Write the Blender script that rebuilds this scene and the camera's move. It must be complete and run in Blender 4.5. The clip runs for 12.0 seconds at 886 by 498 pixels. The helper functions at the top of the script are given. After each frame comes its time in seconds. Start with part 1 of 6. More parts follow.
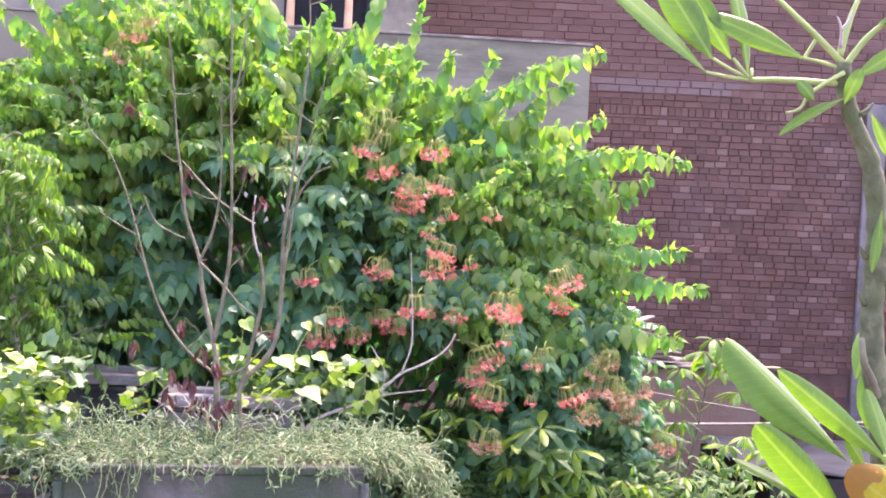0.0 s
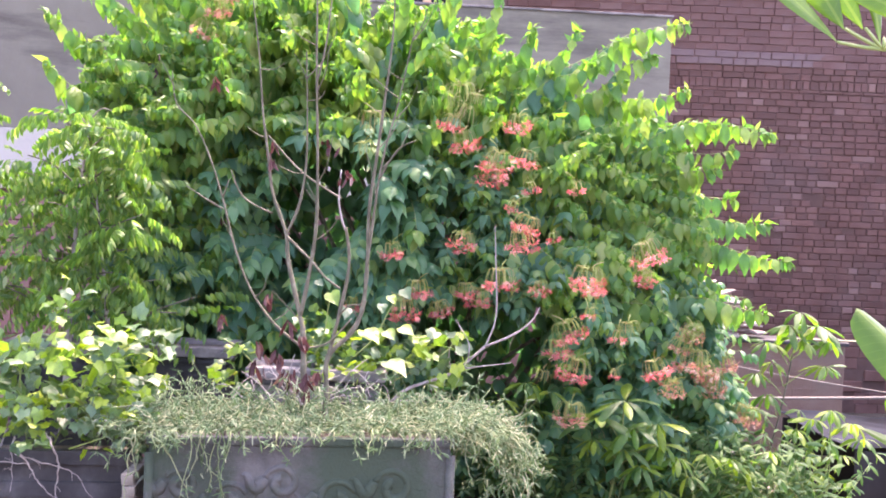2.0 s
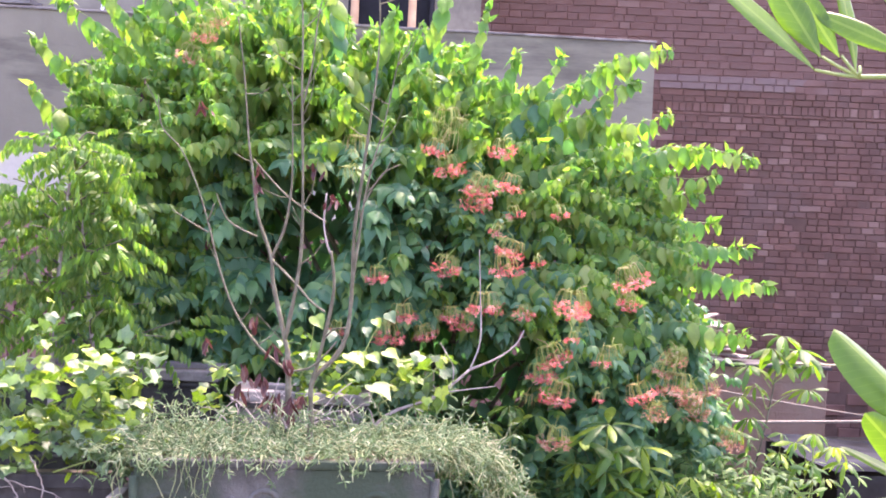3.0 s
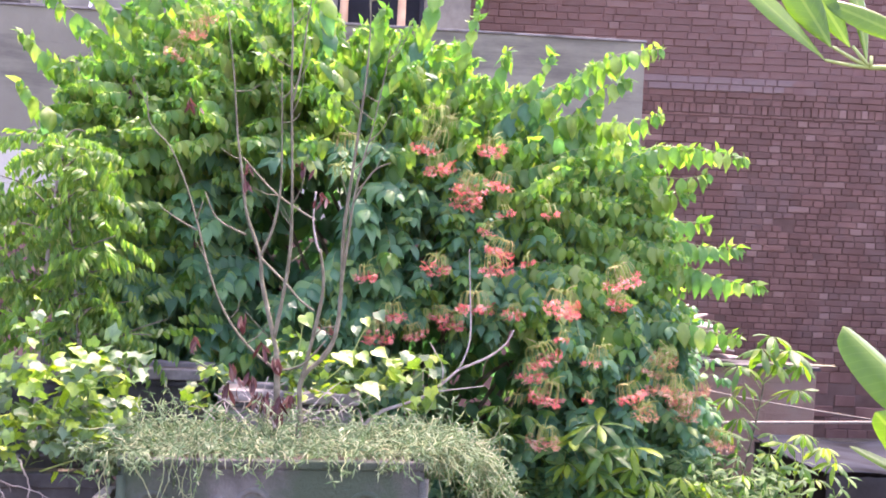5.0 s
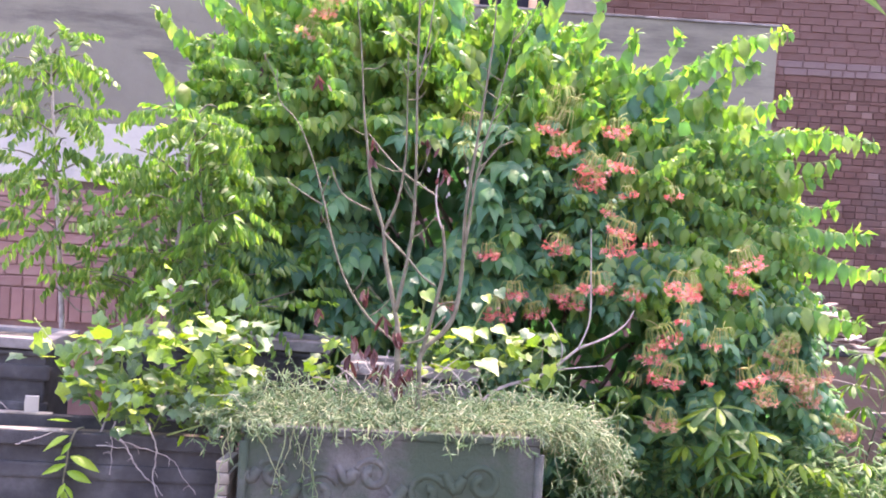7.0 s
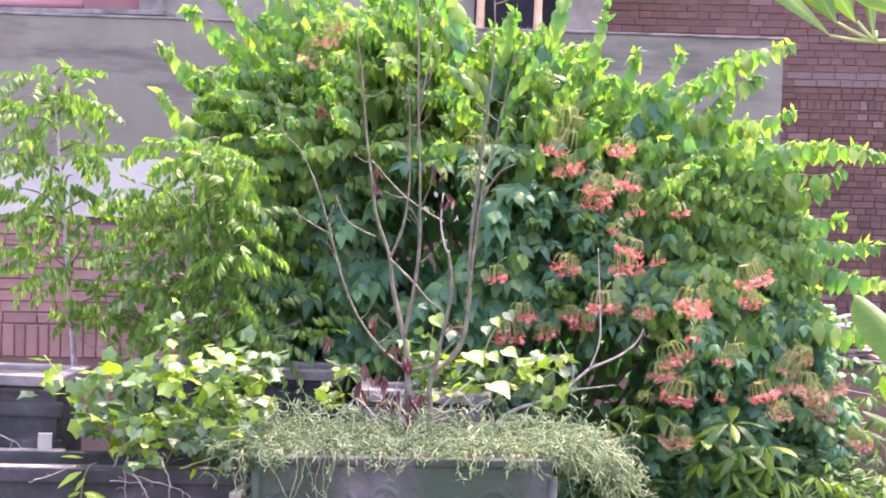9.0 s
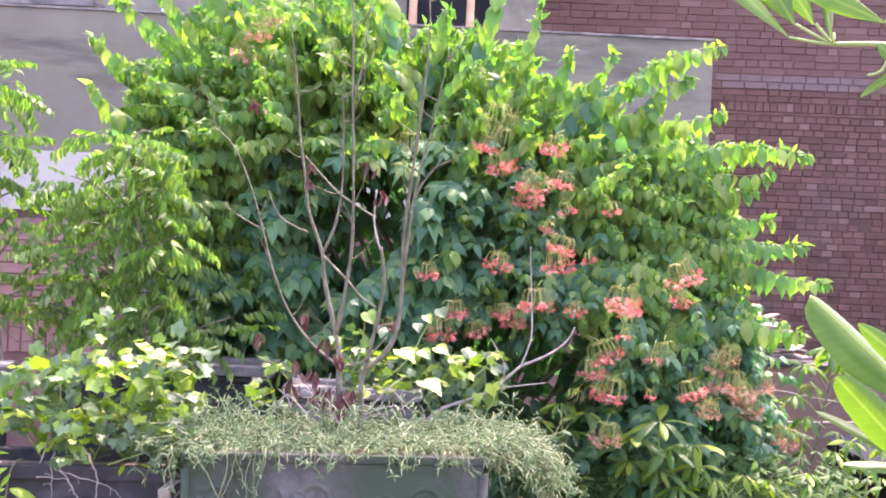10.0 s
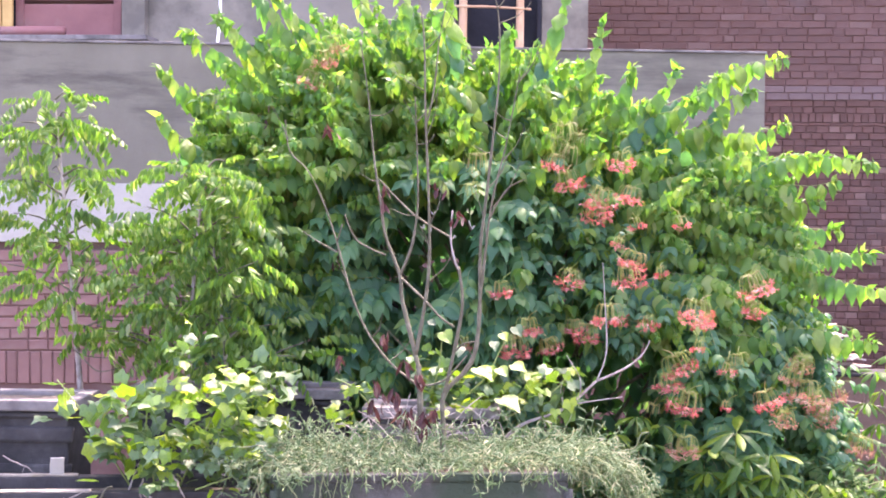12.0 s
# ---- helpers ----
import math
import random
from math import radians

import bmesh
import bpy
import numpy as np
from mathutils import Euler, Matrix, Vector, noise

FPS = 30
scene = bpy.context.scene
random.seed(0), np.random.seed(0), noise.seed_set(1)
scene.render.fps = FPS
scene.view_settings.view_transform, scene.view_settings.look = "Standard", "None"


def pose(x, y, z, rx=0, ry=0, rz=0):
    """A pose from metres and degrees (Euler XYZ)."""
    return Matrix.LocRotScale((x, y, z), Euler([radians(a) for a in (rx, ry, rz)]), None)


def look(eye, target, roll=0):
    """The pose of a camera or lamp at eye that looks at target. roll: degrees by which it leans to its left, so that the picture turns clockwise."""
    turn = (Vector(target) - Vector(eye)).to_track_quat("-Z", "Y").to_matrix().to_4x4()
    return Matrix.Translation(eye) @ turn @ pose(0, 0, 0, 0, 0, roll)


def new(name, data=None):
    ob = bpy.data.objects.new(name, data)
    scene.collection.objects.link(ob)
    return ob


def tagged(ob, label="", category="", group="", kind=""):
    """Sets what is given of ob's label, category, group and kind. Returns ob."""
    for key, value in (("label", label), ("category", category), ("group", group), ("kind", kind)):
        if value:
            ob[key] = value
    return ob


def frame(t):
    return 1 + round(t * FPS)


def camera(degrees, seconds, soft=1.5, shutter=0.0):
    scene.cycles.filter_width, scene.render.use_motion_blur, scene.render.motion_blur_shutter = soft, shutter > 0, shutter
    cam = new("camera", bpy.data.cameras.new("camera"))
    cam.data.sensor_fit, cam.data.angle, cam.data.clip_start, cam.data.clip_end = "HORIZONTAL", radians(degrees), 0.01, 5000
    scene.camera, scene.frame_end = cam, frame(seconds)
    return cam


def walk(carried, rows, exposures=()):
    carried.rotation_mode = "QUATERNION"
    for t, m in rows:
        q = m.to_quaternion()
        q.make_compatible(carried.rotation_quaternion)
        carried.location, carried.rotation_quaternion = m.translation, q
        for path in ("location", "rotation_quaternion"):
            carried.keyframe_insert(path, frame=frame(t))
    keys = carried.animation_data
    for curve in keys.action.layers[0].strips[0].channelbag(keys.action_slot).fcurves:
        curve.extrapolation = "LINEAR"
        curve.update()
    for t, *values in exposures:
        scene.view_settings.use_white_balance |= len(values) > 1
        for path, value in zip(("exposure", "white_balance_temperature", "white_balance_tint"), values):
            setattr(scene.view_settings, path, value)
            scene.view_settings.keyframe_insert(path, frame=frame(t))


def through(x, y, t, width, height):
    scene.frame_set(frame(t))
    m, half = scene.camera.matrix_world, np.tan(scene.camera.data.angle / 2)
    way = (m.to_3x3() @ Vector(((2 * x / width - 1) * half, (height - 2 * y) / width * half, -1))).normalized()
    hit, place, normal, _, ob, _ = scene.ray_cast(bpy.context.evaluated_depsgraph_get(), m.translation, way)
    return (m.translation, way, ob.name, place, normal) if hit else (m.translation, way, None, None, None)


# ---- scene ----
cam = camera(32.2, 12.0, soft=1.85)
PATH = [
    (0, (0.079, 0.203, 1.632), (0.158, 2.199, 1.535), 2.6),
    (0.5, (0.062, 0.205, 1.628), (0.115, 2.201, 1.500), 2.3),
    (1, (0.058, 0.207, 1.627), (0.099, 2.203, 1.501), 2.4),
    (1.5, (0.067, 0.207, 1.631), (0.149, 2.201, 1.500), 2.7),
    (2, (0.037, 0.193, 1.629), (0.021, 2.188, 1.494), 2.3),
    (2.5, (0.028, 0.170, 1.630), (0.008, 2.167, 1.526), 2.5),
    (2.7, (0.034, 0.164, 1.630), (0.033, 2.162, 1.527), 2.3),
    (4.3, (0.035, 0.202, 1.618), (0.045, 2.199, 1.518), 2.5),
    (4.5, (0.048, 0.205, 1.635), (0.061, 2.202, 1.537), 2.5),
    (5, (0.025, 0.196, 1.622), (0.045, 2.193, 1.520), 2.6),
    (5.5, (0.031, 0.199, 1.626), (0.037, 2.197, 1.531), 2.3),
    (6, (0.036, 0.188, 1.630), (0.022, 2.187, 1.565), 2.3),
    (6.5, (0.030, 0.173, 1.609), (-0.019, 2.172, 1.576), 2.7),
    (7, (0.076, 0.132, 1.594), (-0.076, 2.122, 1.465), 3.5),
    (7.2, (0.089, 0.140, 1.607), (-0.059, 2.132, 1.520), 3.3),
    (8.8, (0.134, 0.123, 1.606), (-0.026, 2.113, 1.497), 1.6),
    (9, (0.128, 0.137, 1.605), (-0.051, 2.126, 1.504), 1.6),
    (9.5, (0.126, 0.144, 1.608), (-0.038, 2.133, 1.480), 1.4),
    (10, (0.104, 0.143, 1.604), (0.020, 2.139, 1.502), 2.3),
    (10.5, (0.032, 0.136, 1.603), (0.029, 2.134, 1.502), 1.0),
    (11, (-0.031, 0.100, 1.606), (0.021, 2.098, 1.531), 0.5),
    (11.5, (-0.065, 0.064, 1.599), (0.024, 2.061, 1.518), 1.2),
    (12, (-0.058, 0.066, 1.591), (-0.187, 2.060, 1.517), 0.5),
]
walk(cam, [(t, look(eye, aim, lean)) for t, eye, aim, lean in PATH], [(0, 3.29, 7200, 38), (12, 3.29, 7200, 38)])
# ---- light ----
SUN_AZ, SUN_EL = radians(30), radians(64)      # behind the shrub, a little to the right, high
world = bpy.data.worlds.new("sky")
scene.world = world
world.use_nodes = True
wn = world.node_tree.nodes
sky = wn.new("ShaderNodeTexSky")
sky.sky_type, sky.sun_disc = "NISHITA", False
sky.sun_elevation, sky.sun_rotation = SUN_EL, SUN_AZ
sky.dust_density, sky.air_density = 3.0, 1.0
wn["Background"].inputs["Strength"].default_value = 0.15
world.node_tree.links.new(sky.outputs[0], wn["Background"].inputs["Color"])
sun = new("sun", bpy.data.lights.new("sun", "SUN"))
sun.data.energy, sun.data.angle, sun.data.color = 1.52, radians(0.6), (1.0, 0.95, 0.86)
sun_dir = Vector((math.sin(SUN_AZ) * math.cos(SUN_EL), math.cos(SUN_AZ) * math.cos(SUN_EL), math.sin(SUN_EL)))
sun.matrix_world = look(sun_dir * 40, (0, 0, 0))


# ---- materials ----
def material(name):
    m = bpy.data.materials.new(name)
    m.use_nodes = True
    nt = m.node_tree
    return m, nt, nt.nodes["Principled BSDF"], nt.nodes["Material Output"]


def ramp(nt, stops):
    r = nt.nodes.new("ShaderNodeValToRGB")
    e = r.color_ramp.elements
    while len(e) < len(stops):
        e.new(0.5)
    for k, (p, c) in zip(e, stops):
        k.position, k.color = p, (*c, 1)
    return r


def noise_node(nt, scale, detail=6, rough=0.6, coord="Object"):
    tc = nt.nodes.new("ShaderNodeTexCoord")
    n = nt.nodes.new("ShaderNodeTexNoise")
    n.inputs["Scale"].default_value, n.inputs["Detail"].default_value, n.inputs["Roughness"].default_value = scale, detail, rough
    nt.links.new(tc.outputs[coord], n.inputs["Vector"])
    return n


def math_node(nt, op, a, b=None):
    n = nt.nodes.new("ShaderNodeMath")
    n.operation = op
    for i, v in enumerate((a, b)):
        if v is None:
            continue
        if isinstance(v, (int, float)):
            n.inputs[i].default_value = v
        else:
            nt.links.new(v, n.inputs[i])
    return n.outputs[0]


def mix_color(nt, fac, a, b, blend="MIX"):
    n = nt.nodes.new("ShaderNodeMix")
    n.data_type, n.blend_type = "RGBA", blend
    for sock, v in (("Factor", fac), ("A", a), ("B", b)):
        s = [i for i in n.inputs if i.name == sock and (i.type == "RGBA" or sock == "Factor" and i.type == "VALUE")][0]
        if isinstance(v, (int, float)):
            s.default_value = v
        elif isinstance(v, tuple):
            s.default_value = (*v, 1)
        else:
            nt.links.new(v, s)
    return [o for o in n.outputs if o.type == "RGBA"][0]


def random_value(nt):
    """One number for each leaf or piece, whether it is an object or an island of a mesh."""
    gi = nt.nodes.new("ShaderNodeNewGeometry")
    oi = nt.nodes.new("ShaderNodeObjectInfo")
    return math_node(nt, "FRACT", math_node(nt, "ADD", gi.outputs["Random Per Island"], oi.outputs["Random"]))


def bump(nt, bsdf, height, strength, distance):
    b = nt.nodes.new("ShaderNodeBump")
    b.inputs["Strength"].default_value, b.inputs["Distance"].default_value = strength, distance
    nt.links.new(height, b.inputs["Height"])
    nt.links.new(b.outputs[0], bsdf.inputs["Normal"])


def leaf_material(name, stops, glow, through=0.45, rough=0.42, veins=False, patch=2.2, shine=0.5, tip=None):
    """A leaf: glossy skin over a blade that lets light through."""
    m, nt, p, out = material(name)
    c = ramp(nt, stops)
    nt.links.new(random_value(nt), c.inputs[0])
    n = noise_node(nt, patch, 3)
    tone = ramp(nt, [(0.3, (0.72, 0.78, 0.72)), (0.7, (1.12, 1.1, 1.0))])
    nt.links.new(n.outputs[0], tone.inputs[0])
    col = mix_color(nt, 1.0, c.outputs[0], tone.outputs[0], "MULTIPLY")
    if veins:
        tc = nt.nodes.new("ShaderNodeTexCoord")
        sep = nt.nodes.new("ShaderNodeSeparateXYZ")
        nt.links.new(tc.outputs["Object"], sep.inputs[0])
        ax = math_node(nt, "ABSOLUTE", sep.outputs[0])
        slant = math_node(nt, "SUBTRACT", sep.outputs[1], math_node(nt, "MULTIPLY", ax, 0.8))
        wave = math_node(nt, "ABSOLUTE", math_node(nt, "SINE", math_node(nt, "MULTIPLY", slant, 420.0)))
        line = math_node(nt, "LESS_THAN", wave, 0.16)
        mid = math_node(nt, "LESS_THAN", ax, 0.0011)
        vein = math_node(nt, "MAXIMUM", math_node(nt, "MULTIPLY", line, 0.22), math_node(nt, "MULTIPLY", mid, 0.75))
        col = mix_color(nt, math_node(nt, "MULTIPLY", vein, 0.28), col, (0.26, 0.36, 0.12))
        if tip:
            rough_edge = math_node(nt, "MULTIPLY", noise_node(nt, 90, 4).outputs[0], 0.03)
            withered = math_node(nt, "GREATER_THAN", math_node(nt, "ADD", sep.outputs[1], rough_edge), tip)
            col = mix_color(nt, math_node(nt, "MULTIPLY", withered, 0.85), col, (0.16, 0.07, 0.02))
        fine = noise_node(nt, 260, 3)
        bump(nt, p, math_node(nt, "ADD", math_node(nt, "MULTIPLY", fine.outputs[0], 0.4), math_node(nt, "SUBTRACT", 1.0, vein)), 0.25, 0.0006)
    else:
        fine = noise_node(nt, 60, 3)
        bump(nt, p, fine.outputs[0], 0.3, 0.004)
    nt.links.new(col, p.inputs["Base Color"])
    p.inputs["Roughness"].default_value, p.inputs["Specular IOR Level"].default_value = rough, shine
    t = nt.nodes.new("ShaderNodeBsdfTranslucent")
    nt.links.new(mix_color(nt, 1.0, col, glow, "MULTIPLY"), t.inputs["Color"])
    mix = nt.nodes.new("ShaderNodeMixShader")
    mix.inputs[0].default_value = through
    nt.links.new(p.outputs[0], mix.inputs[1])
    nt.links.new(t.outputs[0], mix.inputs[2])
    nt.links.new(mix.outputs[0], out.inputs["Surface"])
    return m


def surface(name, stops, scale, rough=0.85, fine=60.0, relief=0.4, depth=0.01, stain=None, stain_scale=0.8, metal=0.0, random_tone=0.0, spec=0.3, cover=(0.5, 0.66), pale=None, stretch=None):
    """A mineral, wooden or painted surface: tone by noise, stains at a second scale, grain in the relief."""
    m, nt, p, out = material(name)
    n = noise_node(nt, scale)
    c = ramp(nt, stops)
    nt.links.new(n.outputs[0], c.inputs[0])
    col = c.outputs[0]
    if stain:
        s = noise_node(nt, stain_scale, 8, 0.65)
        if stretch:
            tc, grow = nt.nodes.new("ShaderNodeTexCoord"), nt.nodes.new("ShaderNodeMapping")
            grow.inputs["Scale"].default_value = stretch
            nt.links.new(tc.outputs["Object"], grow.inputs[0])
            nt.links.new(grow.outputs[0], s.inputs["Vector"])
        k = ramp(nt, [(cover[0], (0, 0, 0)), (cover[1], (1, 1, 1))])
        nt.links.new(s.outputs[0], k.inputs[0])
        col = mix_color(nt, k.outputs[0], col, stain)
    if random_tone:
        r = math_node(nt, "ADD", math_node(nt, "MULTIPLY", random_value(nt), random_tone), 1 - random_tone / 2)
        v = nt.nodes.new("ShaderNodeHueSaturation")
        nt.links.new(col, v.inputs["Color"])
        nt.links.new(r, v.inputs["Value"])
        col = v.outputs[0]
    if pale:
        col = mix_color(nt, math_node(nt, "MULTIPLY", math_node(nt, "GREATER_THAN", random_value(nt), 0.93), 0.5), col, pale)
    nt.links.new(col, p.inputs["Base Color"])
    g = noise_node(nt, fine, 5, 0.7)
    bump(nt, p, g.outputs[0], relief, depth)
    p.inputs["Roughness"].default_value, p.inputs["Metallic"].default_value = rough, metal
    p.inputs["Specular IOR Level"].default_value = spec
    return m


# leans teal: the shade inside the crown is put into the colour
M_LEAF = leaf_material("creeper leaf", [(0.0, (0.05, 0.146, 0.094)), (0.45, (0.074, 0.192, 0.108)), (0.8, (0.112, 0.235, 0.105)), (1.0, (0.19, 0.28, 0.10))], (1.35, 1.85, 0.92), 0.46, 0.44, shine=0.36)
# lime of young tips, also painted on leaves that stand for backlit ones
M_YOUNG_LIT = leaf_material("young and lit creeper leaf", [(0.0, (0.065, 0.185, 0.06)), (0.4, (0.11, 0.24, 0.058)), (0.8, (0.17, 0.28, 0.058)), (1.0, (0.26, 0.32, 0.13))], (1.5, 1.85, 0.64), 0.5, 0.40, shine=0.42)
M_PINNATE = leaf_material("pinnate leaf", [(0.0, (0.083, 0.182, 0.065)), (0.6, (0.125, 0.235, 0.065)), (0.88, (0.185, 0.29, 0.075)), (1.0, (0.34, 0.38, 0.23))], (1.55, 1.75, 0.6), 0.58, 0.42)
M_VINE = leaf_material("lobed vine leaf", [(0.0, (0.07, 0.135, 0.08)), (0.5, (0.095, 0.175, 0.085)), (0.62, (0.12, 0.225, 0.05)), (0.82, (0.20, 0.31, 0.03)), (0.96, (0.25, 0.34, 0.03)), (1.0, (0.27, 0.31, 0.15))], (1.5, 1.7, 0.35), 0.36, 0.34, patch=9, shine=0.6)
# brightened colour replaces the sun that the vine keeps off the sprig
M_SPRIG = leaf_material("backlit lime leaf", [(0.0, (0.20, 0.34, 0.03)), (0.6, (0.28, 0.42, 0.04)), (1.0, (0.36, 0.46, 0.08))], (1.5, 1.7, 0.3), 0.4, 0.4, patch=20)
M_TRAIL = leaf_material("trailing stem", [(0.0, (0.058, 0.122, 0.055)), (0.4, (0.10, 0.175, 0.085)), (0.75, (0.175, 0.245, 0.14)), (0.9, (0.27, 0.305, 0.205)), (1.0, (0.36, 0.36, 0.27))], (1.1, 1.2, 0.8), 0.3, 0.7)
M_RUNNER = leaf_material("pale runner", [(0.0, (0.075, 0.135, 0.06)), (0.5, (0.14, 0.20, 0.095)), (0.85, (0.24, 0.275, 0.155)), (1.0, (0.36, 0.36, 0.25))], (1.1, 1.2, 0.8), 0.25, 0.7)
M_PALM = leaf_material("palmate leaf", [(0.0, (0.045, 0.12, 0.04)), (0.5, (0.075, 0.165, 0.04)), (0.75, (0.13, 0.225, 0.035)), (1.0, (0.21, 0.29, 0.045))], (1.8, 1.95, 0.4), 0.5, 0.40, patch=7, shine=0.42)
M_LOW = leaf_material("low shrub leaf", [(0.0, (0.034, 0.092, 0.04)), (0.6, (0.055, 0.128, 0.045)), (1.0, (0.115, 0.195, 0.055))], (1.65, 1.8, 0.7), 0.42, 0.55, shine=0.2)
M_NEAR = leaf_material("broad sapling leaf", [(0.0, (0.05, 0.12, 0.02)), (1.0, (0.085, 0.17, 0.028))], (1.75, 1.85, 0.4), 0.45, 0.34, veins=True, patch=25, shine=0.45)
M_YELLOW = leaf_material("withered leaf", [(0.0, (0.16, 0.17, 0.012)), (1.0, (0.24, 0.21, 0.02))], (1.3, 1.3, 0.4), 0.35, 0.55, veins=True, patch=40, shine=0.2, tip=0.079)
M_DRY = leaf_material("dry maroon leaf", [(0.0, (0.06, 0.018, 0.022)), (0.6, (0.10, 0.036, 0.038)), (0.85, (0.16, 0.075, 0.07)), (1.0, (0.26, 0.16, 0.15))], (1.2, 0.9, 0.8), 0.2, 0.75)
M_PETAL = leaf_material("pink petal", [(0.0, (0.40, 0.078, 0.088)), (0.5, (0.54, 0.15, 0.16)), (0.85, (0.63, 0.26, 0.26)), (1.0, (0.76, 0.50, 0.48))], (1.3, 1.0, 1.02), 0.38, 0.6)
M_FADED = leaf_material("faded petal", [(0.0, (0.36, 0.13, 0.11)), (0.5, (0.48, 0.24, 0.19)), (0.85, (0.52, 0.34, 0.26)), (1.0, (0.62, 0.50, 0.42))], (1.2, 1.0, 0.9), 0.35, 0.7)
M_TUBE = leaf_material("flower tube", [(0.0, (0.20, 0.30, 0.08)), (0.7, (0.32, 0.38, 0.12)), (1.0, (0.40, 0.30, 0.16))], (1.3, 1.3, 0.8), 0.3, 0.5)
M_STALK = surface("green stalk", [(0.3, (0.16, 0.24, 0.07)), (0.7, (0.27, 0.33, 0.12))], 30, 0.5, 200, 0.3, 0.002)
M_BARK = surface("grey-brown bark", [(0.25, (0.06, 0.056, 0.037)), (0.55, (0.125, 0.117, 0.082)), (0.8, (0.23, 0.215, 0.16))], 22, 0.85, 120, 0.6, 0.004)
M_PALEBARK = surface("peeled pale bark", [(0.3, (0.20, 0.16, 0.15)), (0.7, (0.42, 0.37, 0.35))], 25, 0.75, 120, 0.5, 0.003)
M_CONCRETE = surface("dark weathered concrete", [(0.25, (0.03, 0.029, 0.031)), (0.55, (0.06, 0.057, 0.06)), (0.8, (0.11, 0.106, 0.11))], 6, 0.9, 90, 0.6, 0.008, stain=(0.024, 0.024, 0.026), stain_scale=2.6)
M_ORNATE = surface("mossy cast concrete", [(0.25, (0.05, 0.049, 0.048)), (0.5, (0.088, 0.086, 0.084)), (0.8, (0.145, 0.142, 0.138))], 9, 0.9, 60, 0.7, 0.012, stain=(0.042, 0.062, 0.042), stain_scale=1.8, cover=(0.46, 0.6))
M_RIM = surface("pale worn concrete edge", [(0.3, (0.12, 0.108, 0.106)), (0.7, (0.25, 0.228, 0.222))], 9, 0.85, 90, 0.5, 0.005, stain=(0.09, 0.083, 0.08), stain_scale=4)
M_PLASTER = surface("grey cement plaster", [(0.3, (0.142, 0.130, 0.104)), (0.55, (0.18, 0.167, 0.135)), (0.75, (0.225, 0.209, 0.168))], 1.6, 0.9, 45, 0.35, 0.006, stain=(0.095, 0.087, 0.074), stain_scale=1.3, cover=(0.50, 0.62), stretch=(0.45, 1, 2.4))
M_HOUSE = surface("pale grey house plaster", [(0.3, (0.195, 0.176, 0.145)), (0.7, (0.27, 0.245, 0.205))], 1.1, 0.9, 40, 0.3, 0.005, stain=(0.14, 0.127, 0.108), stain_scale=0.8, cover=(0.48, 0.58))
M_WHITE = surface("whitewash", [(0.3, (0.37, 0.345, 0.31)), (0.7, (0.47, 0.44, 0.40))], 3, 0.8, 60, 0.3, 0.004, stain=(0.27, 0.26, 0.25), stain_scale=1.5)
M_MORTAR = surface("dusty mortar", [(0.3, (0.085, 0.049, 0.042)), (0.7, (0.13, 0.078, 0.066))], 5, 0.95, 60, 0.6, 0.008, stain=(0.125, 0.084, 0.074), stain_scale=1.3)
M_BRICK = surface("weathered clay brick", [(0.25, (0.106, 0.056, 0.048)), (0.5, (0.140, 0.075, 0.064)), (0.78, (0.186, 0.107, 0.090))], 3.5, 0.9, 70, 0.6, 0.006, stain=(0.138, 0.089, 0.081), stain_scale=1.1, random_tone=0.4, pale=(0.25, 0.168, 0.146))
M_UPPER = surface("rough clay brick", [(0.25, (0.118, 0.065, 0.058)), (0.5, (0.149, 0.084, 0.075)), (0.78, (0.19, 0.114, 0.101))], 3.0, 0.9, 60, 0.6, 0.008, stain=(0.145, 0.106, 0.10), stain_scale=0.7, random_tone=0.22, pale=(0.20, 0.137, 0.122))
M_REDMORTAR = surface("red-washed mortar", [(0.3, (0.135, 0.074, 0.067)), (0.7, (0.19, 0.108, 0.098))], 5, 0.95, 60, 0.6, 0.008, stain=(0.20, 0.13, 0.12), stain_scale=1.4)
M_REDBRICK = surface("red-brown painted brick", [(0.25, (0.20, 0.105, 0.095)), (0.7, (0.28, 0.155, 0.14))], 4, 0.85, 70, 0.5, 0.005, stain=(0.26, 0.18, 0.165), stain_scale=1.4, random_tone=0.25)
M_COLUMN = surface("bare concrete column", [(0.3, (0.14, 0.13, 0.138)), (0.7, (0.23, 0.215, 0.225))], 3, 0.9, 50, 0.4, 0.006, stain=(0.10, 0.093, 0.098), stain_scale=1.8)
M_SOIL = surface("dry garden soil", [(0.25, (0.07, 0.056, 0.045)), (0.6, (0.13, 0.105, 0.083)), (0.85, (0.20, 0.168, 0.135))], 1.5, 0.97, 25, 0.8, 0.03, stain=(0.06, 0.068, 0.038), stain_scale=0.6)
M_BAMBOO = surface("peeled bamboo pole", [(0.3, (0.42, 0.24, 0.14)), (0.7, (0.60, 0.38, 0.24))], 6, 0.6, 80, 0.3, 0.003)
M_WOOD = surface("raw yellow timber", [(0.3, (0.42, 0.25, 0.09)), (0.7, (0.60, 0.40, 0.16))], 5, 0.7, 60, 0.4, 0.004)
M_REDPAINT = surface("faded red paint", [(0.3, (0.21, 0.085, 0.085)), (0.7, (0.29, 0.13, 0.125))], 3, 0.6, 40, 0.3, 0.003, stain=(0.28, 0.18, 0.17), stain_scale=1.2)
# near-black: the shade of the rooms is put into this colour
M_DARK = surface("doorway frame and room shade", [(0.3, (0.012, 0.012, 0.016)), (0.7, (0.03, 0.03, 0.04))], 3, 0.9, 30, 0.3, 0.01)
